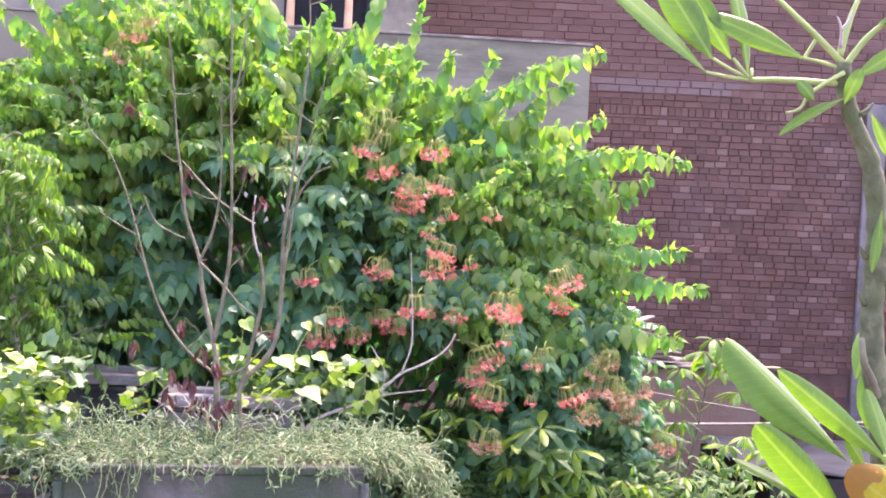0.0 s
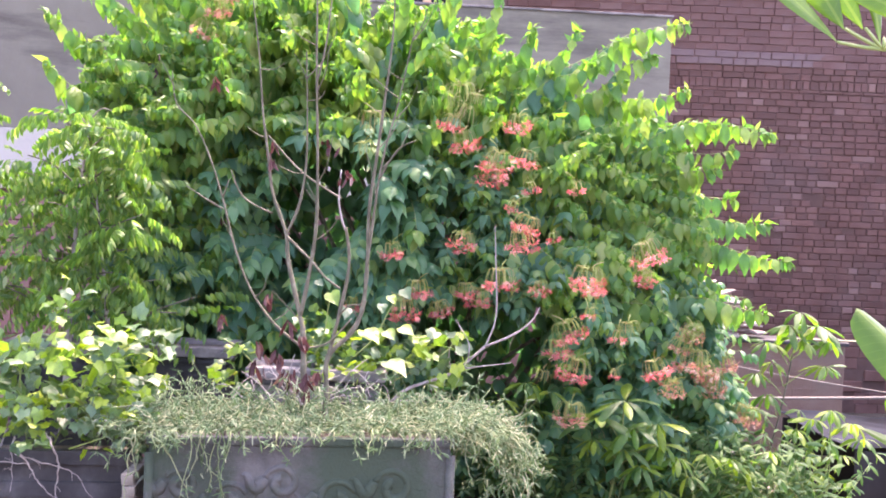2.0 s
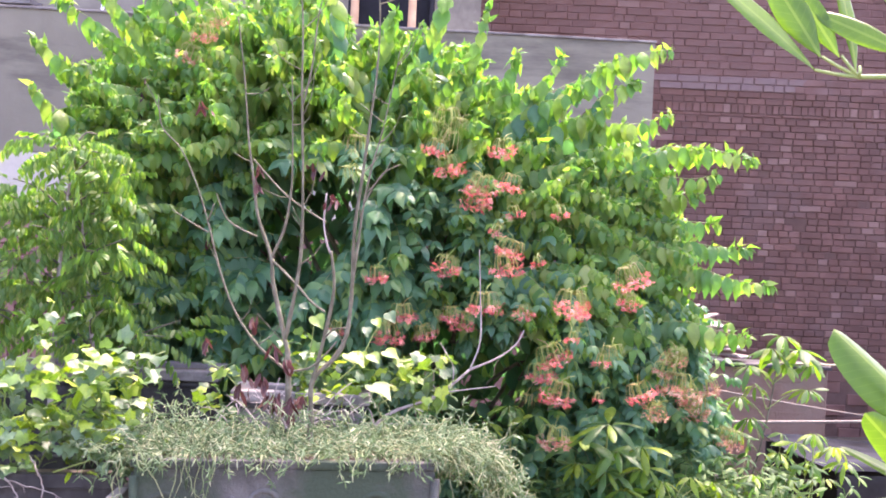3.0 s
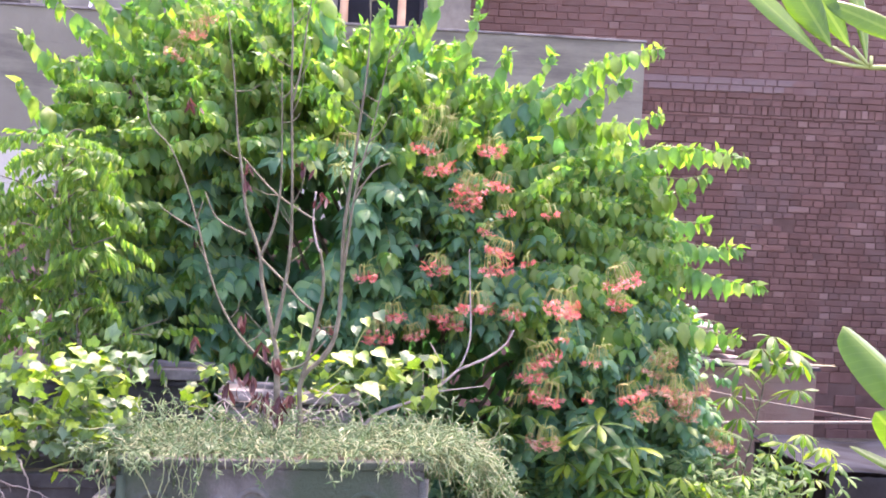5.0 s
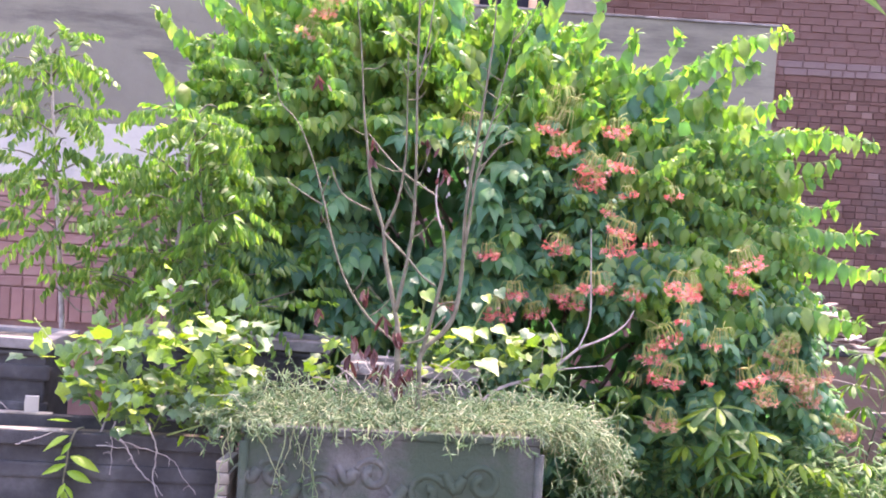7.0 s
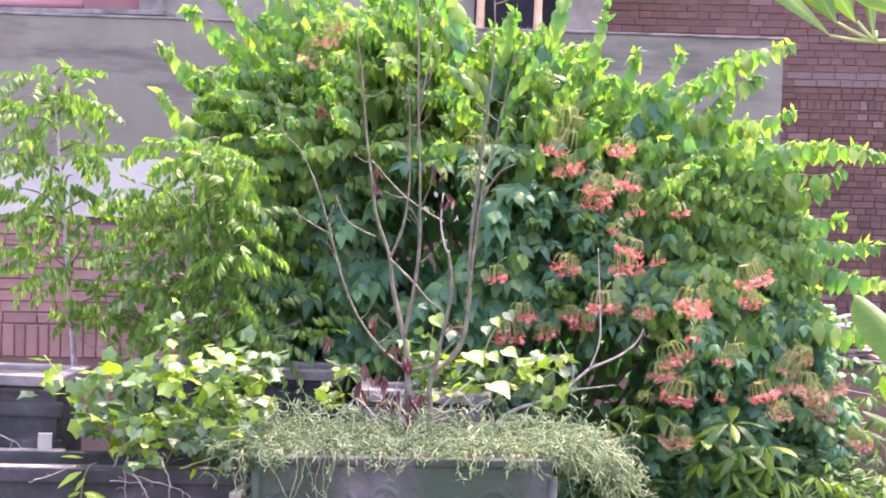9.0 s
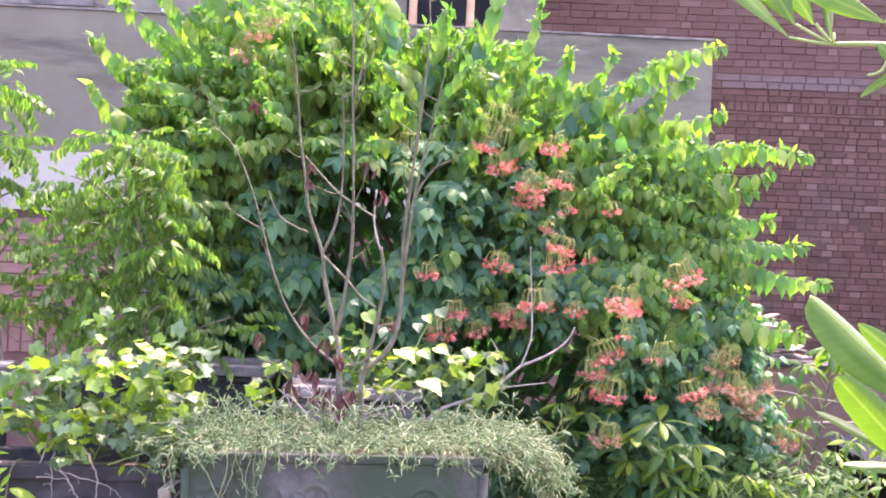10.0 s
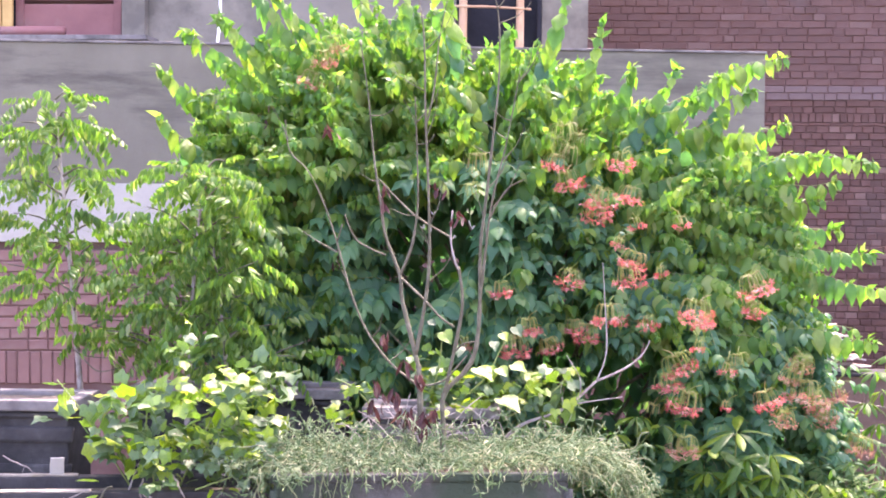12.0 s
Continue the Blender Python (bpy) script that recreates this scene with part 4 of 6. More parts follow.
def cluster(seed, n, reach):
    """A hanging flower head: green tubes that arch up, out and down, a pink star at the end of each, and a few buds."""
    g = np.random.default_rng(seed)
    tubes, flowers = [], []
    st = star(1.0)
    for i in range(n):
        a = 2 * math.pi * (i / n) + g.uniform(-0.3, 0.3)
        q = reach * math.sqrt(g.uniform(0.08, 1.0))
        h = -reach * g.uniform(0.75, 1.25) + 0.3 * q
        p0, p1, p2 = Vector((0, 0, 0)), Vector((q * 0.7 * math.cos(a), q * 0.7 * math.sin(a), 0.016 + 0.05 * h)), Vector((q * math.cos(a), q * math.sin(a), h))
        if i % 3 == 0:
            tubes.append(tube([p0, p1, p2], 0.0015, 0.0011, 3, 5))
        nrm = unit((0.7 * math.cos(a) + g.normal(0, 0.3), 0.7 * math.sin(a) - 0.3 + g.normal(0, 0.3), -0.8 + g.normal(0, 0.35)))
        flowers.append((0, np.array(p2), stand(g.normal(0, 1, 3), nrm), g.uniform(0.008, 0.0145)))
    for i in range(5):
        a, q = g.uniform(0, 6.28), reach * g.uniform(0.1, 0.6)
        tubes.append(tube([Vector((0, 0, 0)), Vector((q * math.cos(a), q * math.sin(a), 0.006)), Vector((q * 1.2 * math.cos(a), q * 1.2 * math.sin(a), -0.62 * reach))], 0.0014, 0.0024, 3, 3))
    tubes.append(tube([Vector((0, 0.06, 0.05)), Vector((0, 0.02, 0.03)), Vector((0, 0, 0))], 0.002, 0.002, 4, 3))
    v, f = join(tubes)
    fv, ff = scatter([st], flowers)
    return mesh_object("flower_head", v, f, M_TUBE), mesh_object("blossom", fv, ff, M_PETAL), mesh_object("blossom", fv, ff, M_FADED)


HEADS = [cluster(11 + i, n, r) for i, (n, r) in enumerate(((48, 0.076), (58, 0.084), (40, 0.066), (62, 0.088), (10, 0.045)))]
FLOWERS = [(0.0, 1.76), (0.05, 1.68), (0.30, 1.77), (0.22, 1.60), (0.35, 1.61), (0.19, 1.53), (-0.26, 1.16), (0.07, 1.22), (0.33, 1.24), (0.37, 1.31), (-0.13, 0.99), (-0.19, 0.90), (0.09, 0.99),
           (0.25, 1.06), (0.43, 1.01), (0.15, 0.97), (-0.03, 0.90), (0.66, 1.08), (0.68, 1.02), (0.91, 1.21), (0.92, 1.08), (0.56, 0.83), (0.52, 0.74), (0.61, 0.66), (0.98, 0.67)]
FADED = [(-1.05, 2.31), (-1.09, 2.24), (-1.14, 2.14), (1.10, 0.77), (1.16, 0.72), (1.21, 0.66), (1.25, 0.61), (1.07, 0.58), (1.42, 0.47), (1.30, 0.70), (0.60, 0.45), (0.30, 0.22), (1.15, 0.84)]
SPARSE = [(0.48, 1.24), (0.37, 1.47), (0.80, 0.80), (0.58, 1.48), (0.30, 1.38), (0.80, 0.62), (-0.42, 0.90), (0.66, 0.90)]
STALKS = [(0.0, 1.84), (0.06, 1.80), (0.10, 1.86), (0.03, 1.90), (-0.40, 1.62), (-0.36, 1.76), (0.85, 0.84), (1.14, 0.80), (0.46, 0.60)]
for i, (x, z) in enumerate(FLOWERS + FADED + SPARSE + STALKS):
    tubes_mesh, fresh_mesh, faded_mesh = HEADS[4 if len(FLOWERS + FADED) <= i < len(FLOWERS + FADED + SPARSE) else (i * 7) % 4]
    s = rng.uniform(0.70, 1.05)
    y = front(x, z) - 0.40 - 0.05 * rng.uniform()
    k = (y - 0.17) / 7.08
    m = to_matrix((0.05 + (x - 0.05) * k, y, 1.61 + (z - 1.61) * k), np.array(Euler((rng.uniform(-0.3, 0.3), rng.uniform(-0.35, 0.35), rng.uniform(0, 6.28))).to_matrix()), s)
    faded = len(FLOWERS) <= i < len(FLOWERS + FADED)
    head = part("flower_head", tubes_mesh, None, creeper, "drooping green-stalked flower cluster", m)
    if i < len(FLOWERS + FADED + SPARSE):
        part("blossom", faded_mesh if faded else fresh_mesh, None, head, "faded dusty pink blossoms" if faded else "small pink star-shaped blossoms", m)


# ---- feathery saplings ----
def pinnate(seed, length, pairs):
    """A compound leaf along y that droops, with narrow leaflets on both sides."""
    g = np.random.default_rng(seed)
    leaflet = blade(1, 0.38, 4, 0.2, 0.25, 0.42, 1.1)
    items, line = [], []
    for i in range(pairs + 1):
        s = i / pairs
        p = np.array((0.03 * math.sin(s * 3 + seed), length * s * (1 - 0.10 * s), -0.30 * length * s * s))
        line.append(Vector(p))
        if s < 0.18:
            continue
        for k in (-1, 1):
            axis = unit((k * 0.30, 0.16, -0.92) + g.normal(0, 0.16, 3))
            items.append((0, p, stand(axis, np.array((k * 0.8, 0.15, 0.5)) + g.normal(0, 0.35, 3)), length * 0.24 * (1 - 0.35 * abs(s - 0.55)) * g.uniform(0.85, 1.1)))
    v, f = scatter([leaflet], items)
    tv, tf = tube(line, 0.0018, 0.0008, 3, 1)
    return join([(v, f), (tv, tf)])


PINNATE = [(np.array(v), f) for v, f in (pinnate(3, 1, 9), pinnate(5, 1, 8), pinnate(8, 1, 10))]


def feather_tree(at, height, lean, tiers, label, spread, leaf=0.26, start=0.42):
    t = thing("feathery_sapling", at, label, "sapling", "saplings")
    base = Vector(at)
    line = smooth_path([base, base + Vector((0.3 * lean, 0.02, height * 0.35)), base + Vector((0.6 * lean, -0.02, height * 0.7)), base + Vector((lean, 0, height))], 8)
    part("trunk", tube(line, 0.018, 0.004, 8, 1, 0.05), M_PALEBARK, t, "slender pale trunk")
    items = []
    for i in range(tiers):
        s = start + (1 - start) * i / (tiers - 1)
        p = line[min(int(s * (len(line) - 1)), len(line) - 1)]
        reach = spread * (1.15 - 0.85 * (s - start) / (1 - start)) * rng.uniform(0.6, 1.1)
        a = i * 2.4 + rng.uniform(-0.4, 0.4)
        q = p + Vector((math.cos(a) * reach, math.sin(a) * reach * 0.55, reach * rng.uniform(0.15, 0.6)))
        part("branch", tube([p, (p + q) / 2 + Vector((0, 0, 0.03)), q], 0.006, 0.002, 5, 3), M_BARK, t, "thin branch")
        for k in range(9):
            u = 0.2 + 0.8 * k / 8
            b = p + (q - p) * u
            ang = a + rng.uniform(-1.5, 1.5)
            axis = unit((math.cos(ang), math.sin(ang) * 0.8 - 0.15, rng.uniform(-0.5, 0.45)))
            items.append((int(rng.integers(0, 3)), np.array(b), stand(axis, UP + rng.normal(0, 0.45, 3)), leaf * rng.uniform(0.7, 1.15)))
    v, f = scatter(PINNATE, items)
    tagged(part("crown", (v, f), M_PINNATE, t, "feathery bright green leaflets"), kind="stuff")
    return t


slender = feather_tree((-2.09, 6.85, -0.03), 2.02, -0.16, 22, "slender sapling with feathery compound leaves beside the planters", 0.36, 0.215, 0.48)
feather_tree((-1.65, 6.72, -0.03), 1.70, 0.11, 30, "bushy sapling with feathery compound leaves against the creeper", 0.48, 0.225, 0.46)
feather_tree((-1.37, 6.73, -0.03), 1.44, -0.14, 11, "small sapling with feathery compound leaves against the creeper", 0.33, 0.22, 0.5)
for pts in ([(-2.15, 6.84, 1.12), (-2.22, 6.82, 1.016), (-2.181, 6.82, 0.915), (-2.129, 6.82, 0.852), (-2.013, 6.82, 0.834), (-1.897, 6.82, 0.843)], [(-2.129, 6.82, 0.852), (-2.039, 6.8, 0.777), (-1.936, 6.8, 0.794)]):
    part("twig", tube(pts, 0.0035, 0.002, 5, 4, 0.1), M_BARK, slender, "bare arching twig")
stake = thing("plant_stake", (-1.85, 7.0, -0.03), "thin red-brown wooden stake among the saplings", "stake")
part("rod", tube([(-1.85, 7.0, -0.03), (-1.85, 7.0, 0.95)], 0.011, 0.009, 6, 2), M_DRY, stake)


# ---- bare shrub in the ornate planter ----
bare = thing("bare_shrub", (-0.5, 6.12, 0.5), "leafless grey-brown shrub with dry pods growing in the planter", "shrub")
BRANCHES = []


def branch(pts, a, b):
    BRANCHES.append((pts, a, b))


branch([(-0.53, 6.1, 0.50), (-0.535, 6.12, 0.72), (-0.543, 6.13, 0.88), (-0.557, 6.14, 0.94), (-0.615, 6.17, 1.16), (-0.627, 6.18, 1.26), (-0.689, 6.21, 1.42), (-0.714, 6.23, 1.57), (-0.74, 6.24, 1.73), (-0.765, 6.25, 1.97), (-0.80, 6.26, 2.2)], 0.0135, 0.002)
branch([(-0.54, 6.12, 0.82), (-0.666, 6.17, 0.91), (-0.765, 6.2, 1.04), (-0.83, 6.22, 1.19), (-0.89, 6.24, 1.39), (-0.945, 6.26, 1.54), (-1.01, 6.27, 1.67), (-1.09, 6.28, 1.755), (-1.11, 6.29, 1.88)], 0.0058, 0.0018)
branch([(-0.884, 6.23, 1.344), (-0.95, 6.22, 1.38), (-1.025, 6.2, 1.43)], 0.004, 0.002)
branch([(-0.888, 6.24, 1.388), (-0.863, 6.22, 1.46)], 0.004, 0.002)
branch([(-0.685, 6.2, 1.335), (-0.80, 6.19, 1.395), (-0.85, 6.18, 1.50)], 0.0045, 0.002)
branch([(-0.626, 6.18, 1.251), (-0.523, 6.13, 1.164), (-0.46, 6.1, 1.10), (-0.40, 6.09, 1.06)], 0.0055, 0.004)
branch([(-0.445, 6.1, 0.50), (-0.442, 6.1, 0.66), (-0.44, 6.1, 0.79), (-0.356, 6.11, 0.885), (-0.316, 6.12, 0.976), (-0.302, 6.12, 1.15), (-0.302, 6.12, 1.37), (-0.279, 6.13, 1.59), (-0.256, 6.13, 1.81), (-0.236, 6.13, 2.03), (-0.236, 6.13, 2.25), (-0.265, 6.13, 2.42)], 0.0125, 0.002)
branch([(-0.302, 6.12, 1.15), (-0.283, 6.1, 1.34), (-0.266, 6.09, 1.495), (-0.241, 6.08, 1.63), (-0.208, 6.08, 1.76), (-0.169, 6.07, 1.96), (-0.15, 6.07, 2.08)], 0.006, 0.0015)
branch([(-0.268, 6.09, 1.485), (-0.202, 6.07, 1.60), (-0.128, 6.06, 1.644)], 0.004, 0.0015)
branch([(-0.626, 6.18, 1.255), (-0.577, 6.17, 1.38), (-0.555, 6.16, 1.54), (-0.558, 6.16, 1.73), (-0.568, 6.16, 1.97)], 0.0065, 0.002)
branch([(-0.557, 6.14, 0.942), (-0.522, 6.13, 1.14), (-0.504, 6.12, 1.32), (-0.509, 6.12, 1.58), (-0.524, 6.12, 1.91), (-0.535, 6.12, 2.24), (-0.58, 6.12, 2.45)], 0.0085, 0.002)
branch([(-0.52, 6.12, 1.85), (-0.49, 6.12, 2.0), (-0.47, 6.12, 2.2), (-0.44, 6.12, 2.35)], 0.004, 0.0015)
branch([(-0.44, 6.1, 0.79), (-0.403, 6.08, 0.95), (-0.368, 6.06, 1.15), (-0.384, 6.05, 1.30)], 0.0085, 0.006)
branch([(-0.54, 6.12, 0.82), (-0.442, 6.08, 0.848), (-0.35, 6.06, 0.95)], 0.0045, 0.003)
branch([(-0.40, 6.08, 0.96), (-0.36, 6.04, 1.0), (-0.31, 6.02, 1.01)], 0.004, 0.002)
for pts, a, b in BRANCHES:
    part("branch", tube(pts, a, b, 7, 5, 0.16), M_BARK, bare)
part("branch", tube([(-0.72, 6.27, 1.64), (-0.57, 6.18, 1.50), (-0.41, 6.08, 1.41)], 0.003, 0.0045, 6, 5, 0.1), M_BARK, bare)
part("branch", tube([(-0.41, 6.06, 1.52), (-0.415, 6.05, 1.41), (-0.40, 6.04, 1.33), (-0.385, 6.05, 1.29)], 0.003, 0.005, 6, 5, 0.12), M_PALEBARK, bare, "peeled pale branch")
LONG = [q for q in BRANCHES if len(q[0]) > 4]
for i in range(34):
    pts, a, b = LONG[int(rng.integers(0, len(LONG)))]
    k = int(rng.integers(1, len(pts) - 1))
    p = Vector(pts[k]) + (Vector(pts[k + 1]) - Vector(pts[k])) * float(rng.uniform(0, 0.9))
    if p.z < 0.8:
        continue
    e = p + Vector((rng.choice((-1, 1)) * rng.uniform(0.04, 0.13), rng.uniform(-0.05, 0.05), rng.uniform(0.03, 0.20)))
    part("twig", tube([p, (p + e) / 2 + Vector((0.01, 0, -0.012)), e], 0.0026, 0.001, 4, 4, 0.1), M_BARK, bare)
POD = [blade(1, 0.36, 4, 0.8, 0.3, 0.5, 0.6), blade(1, 0.32, 4, 1.1, -0.4, 0.45, 0.6)]


def pods(name, spots, parent, label, mat, n, length, spread):
    """Tufts of shrivelled hanging leaves."""
    for x, y, z in spots:
        items = []
        for i in range(n):
            p = np.array((x, y, z)) + rng.normal(0, spread, 3)
            axis = unit(-UP + rng.normal(0, 0.2, 3))
            items.append((int(rng.integers(0, 2)), p, stand(axis, rng.normal(0, 1, 3)), length * rng.uniform(0.6, 1.2)))
        part(name, scatter(POD, items), mat, parent, label)


pods("dry_leaf_tuft", [(-0.71, 6.24, 1.60), (-0.70, 6.24, 1.54), (-0.39, 6.03, 1.50), (-0.93, 6.28, 1.85)], bare, "shrivelled hanging leaves", M_DRY, 6, 0.05, 0.012)
pods("dry_leaf_tuft", [(-0.717, 6.1, 0.835), (-0.641, 6.1, 0.80), (-0.668, 6.1, 0.78), (-0.609, 6.1, 0.73), (-0.577, 6.1, 0.73), (-0.521, 6.06, 0.725), (-0.51, 6.06, 0.69), (-0.476, 6.06, 0.735), (-0.717, 6.1, 0.76), (-0.602, 6.1, 0.92), (-0.535, 6.1, 0.87), (-0.672, 6.12, 1.02), (-0.852, 6.12, 0.93), (-0.575, 6.08, 0.70)], bare, "shrivelled maroon leaves", M_DRY, 5, 0.066, 0.008)
part("branch", tube([(-0.70, 6.11, 0.78), (-0.62, 6.11, 0.71), (-0.556, 6.1, 0.64), (-0.535, 6.1, 0.60)], 0.003, 0.0065, 6, 5, 0.1), M_PALEBARK, bare, "peeled pale branch")

for x, y, z in ((-1.36, 7.20, 1.95), (-1.34, 7.20, 1.86), (-1.30, 7.18, 1.78), (-1.0, 7.05, 1.30), (-0.55, 6.95, 1.62), (0.36, 6.9, 1.28)):
    for k in range(5):
        axis = unit(-UP + rng.normal(0, 0.35, 3))
        shape = POD[int(rng.integers(0, 2))]
        part("withered_leaf", mesh_object("withered_leaf", shape[0], shape[1], M_DRY), None, creeper, "withered brown leaf", to_matrix(np.array((x, y, z)) + rng.normal(0, 0.022, 3), stand(axis, rng.normal(0, 1, 3)), rng.uniform(0.04, 0.07)))

twigs = thing("dead_branch", (-0.14, 6.6, 0.5), "pale dead forked branch sticking out behind the planter", "branch")
for pts, a, b in (([(-0.24, 6.5, 0.52), (-0.14, 6.56, 0.605), (0.04, 6.62, 0.67), (0.18, 6.62, 0.79)], 0.011, 0.008), ([(0.18, 6.62, 0.79), (0.22, 6.62, 0.92), (0.21, 6.62, 1.14), (0.20, 6.62, 1.30)], 0.006, 0.0015),
                  ([(0.18, 6.62, 0.79), (0.30, 6.6, 0.85), (0.37, 6.59, 0.91), (0.40, 6.58, 0.97)], 0.008, 0.003), ([(0.08, 6.62, 0.69), (0.18, 6.6, 0.71), (0.29, 6.58, 0.73)], 0.005, 0.002),
                  ([(0.11, 6.62, 0.73), (0.11, 6.62, 0.80), (0.07, 6.62, 0.87), (0.05, 6.62, 0.90)], 0.004, 0.002), ([(0.06, 6.62, 0.68), (0.03, 6.61, 0.72), (0.03, 6.6, 0.78)], 0.006, 0.002)):
    part("twig", tube(pts, a * 0.75, b * 0.75, 7, 5, 0.08), M_PALEBARK, twigs)


# ---- trailing plant that spills over the planter ----
def trail_plant():
    t = thing("trailing_plant", (-0.45, 6.0, 0.5), "dense pale grey-green trailing plant spilling over the planter", "trailing plant")
    narrow = blade(1, 0.15, 3, 0.15, 0.5, 0.5, 0.8)
    items, strands = [], []

    def strand(p, d, n, step, pull):
        p, d = np.array(p, float), unit(d)
        line = [Vector(p)]
        for i in range(n):
            d = unit(d + rng.normal(0, 0.33, 3) + np.array((0, 0, -pull)))
            p = p + d * step
            if p[2] < 0.545 and -1.06 < p[0] < 0.09 and p[1] > 5.69 and pull < 0.3:
                p[2] = 0.545 + 0.02 * rng.uniform()
            line.append(Vector(p))
            for k in range(int(rng.integers(0, 3))):
                ax = unit(d * 0.5 + rng.normal(0, 0.75, 3) + np.array((0, -0.15, -0.1)))
                items.append((0, p, stand(ax, UP + rng.normal(0, 0.5, 3)), rng.uniform(0.014, 0.03)))
        for k in range(4):
            ax = unit(d * 0.4 + rng.normal(0, 0.8, 3))
            items.append((0, p, stand(ax, UP * 0.5 + OUT + rng.normal(0, 0.3, 3)), rng.uniform(0.022, 0.042)))
        strands.append(tube(line, 0.0028, 0.0018, 3, 1))

    for i in range(1150):
        x = rng.uniform(-1.2, 0.2)
        y = rng.uniform(5.74, 6.32)
        edge = 1 - max(0, abs(x + 0.47) - 0.45) / 0.45
        z = 0.54 + 0.03 * edge * rng.uniform(0.1, 1.2) - 0.01 * (y - 5.7) / 0.6
        if -1.2 < x < -0.4:
            z = 0.54 + 0.02 * rng.uniform()
            y = min(y, 6.15)
        strand((x, y, z), (rng.normal(0, 1), rng.normal(-0.2, 1), rng.uniform(-0.1, 0.45)), int(rng.integers(5, 11)), 0.024, 0.10)
    for i in range(52):
        x = rng.uniform(-1.12, 0.10)
        strand((x, 5.70 - 0.01 * rng.uniform(), 0.555), (rng.normal(0, 0.5), -0.5, -0.1), int(rng.integers(1, 4) if rng.uniform() < 0.96 else rng.integers(4, 7)), 0.022, 0.5)
    for i in range(13):
        strand((rng.uniform(-1.1, -0.72), 5.70, 0.555), (rng.normal(0, 0.25), -0.35, -0.5), int(rng.integers(6, 15)), 0.022, 0.6)
    for i in range(190):
        s = rng.uniform()
        p = (0.06 + 0.30 * s, rng.uniform(5.75, 6.2), 0.58 - 0.10 * s * s + 0.03 * rng.uniform())
        strand(p, (0.9 + rng.normal(0, 0.6), rng.normal(-0.2, 0.6), rng.uniform(-0.2, 0.4)), int(rng.integers(4, 9)), 0.022, 0.28)
    for i in range(46):
        p = (rng.uniform(0.22, 0.42), rng.uniform(5.78, 6.05), rng.uniform(0.32, 0.50))
        strand(p, (rng.normal(0.2, 0.6), rng.normal(-0.2, 0.5), -0.4), int(rng.integers(4, 8)), 0.022, 0.2)
    tagged(part("foliage", scatter([narrow], items), M_TRAIL, t), kind="stuff")
    tagged(part("tangle", join(strands), M_RUNNER, t, "thin tangled runners"), kind="stuff")
    t.matrix_basis = ALONG @ t.matrix_basis


trail_plant()


# ---- lobed vine ----
def lobed(fold, curl):
    """A five-lobed vine leaf along y, cupped."""
    rim = []
    polar = [(-160, 0.26), (-118, 0.48), (-92, 0.43), (-58, 0.60), (-30, 0.49), (0, 0.74), (30, 0.49), (58, 0.60), (92, 0.43), (118, 0.48), (160, 0.26)]
    for (a0, r0), (a1, r1) in zip(polar, polar[1:]):
        for k in range(2):
            s = k / 2
            a, r = math.radians(a0 + (a1 - a0) * s), (r0 + (r1 - r0) * s) * (1.0 if k == 0 else 0.94)
            rim.append((r * math.sin(a), 0.36 + r * math.cos(a), 0))
    rim.append((0.22 * math.sin(math.radians(160)), 0.36 + 0.22 * math.cos(math.radians(160)), 0))
    verts, faces = [(0, 0.30, 0.03)], []
    for q in (0.55, 1.0):
        for x, y, z in rim:
            x, y = x * q, 0.30 + (y - 0.30) * q
            verts.append((x, y, fold * abs(x) - curl * (y - 0.3) ** 2 - 0.12 * x * x * q + 0.03 * math.sin(9 * x + 5 * y) * q))
    n = len(rim)
    for i in range(n - 1):
        faces += [(0, 1 + i + 1, 1 + i), (1 + i, 2 + i, 2 + n + i, 1 + n + i)]
    return verts, faces


LOBED = [mesh_object("leaf", *lobed(f, c), M_VINE) for f, c in ((0.08, 0.25), (0.22, 0.3), (-0.12, 0.35), (0.15, -0.2))]


def vine(at, label, boxes, runners):
    t = thing("lobed_vine", at, label, "vine", "lobed vines")
    lines = [(part("runner", tube(pts, 0.004, 0.002, 5, 5, 0.1), M_STALK, t), np.array(pts)) for pts in runners]
    for (x0, x1, y0, y1, z0, z1), n, size in boxes:
        for i in range(n):
            u = rng.uniform(-1, 1, 3)
            u = u / max(1, np.linalg.norm(u) ** 0.5)
            p = np.array(((x0 + x1) / 2 + u[0] * (x1 - x0) / 2, (y0 + y1) / 2 + u[1] * (y1 - y0) / 2, (z0 + z1) / 2 + u[2] * (z1 - z0) / 2))
            nrm = UP * rng.uniform(0.8, 1.4) + OUT * rng.uniform(-0.15, 0.35) + rng.normal(0, 0.30, 3)
            axis = unit(OUT * 0.5 - UP * 0.35 + rng.normal(0, 0.7, 3))
            holder = min(lines, key=lambda q: float(((q[1] - p) ** 2).sum(axis=1).min()))[0]
            part("leaf", LOBED[int(rng.integers(0, 4))], None, holder, m=to_matrix(p, stand(axis, nrm), size * rng.uniform(0.65, 1.15)))
    return lines[0][0]


def cordate(fold, curl):
    """A broad heart-shaped leaf along y with a drawn-out tip."""
    rim = [(0, 0.10), (0.16, 0.0), (0.34, 0.05), (0.45, 0.24), (0.42, 0.46), (0.27, 0.70), (0.10, 0.90), (0, 1.05)]
    rim = rim + [(-x, y) for x, y in rim[-2:0:-1]]
    verts = [(0, 0.42, 0)] + [(x, y, fold * abs(x) - curl * (y - 0.4) ** 2 + 0.04 * math.sin(8 * y + 5 * x)) for x, y in rim]
    return verts, [(0, 1 + i, 1 + (i + 1) % len(rim)) for i in range(len(rim))]


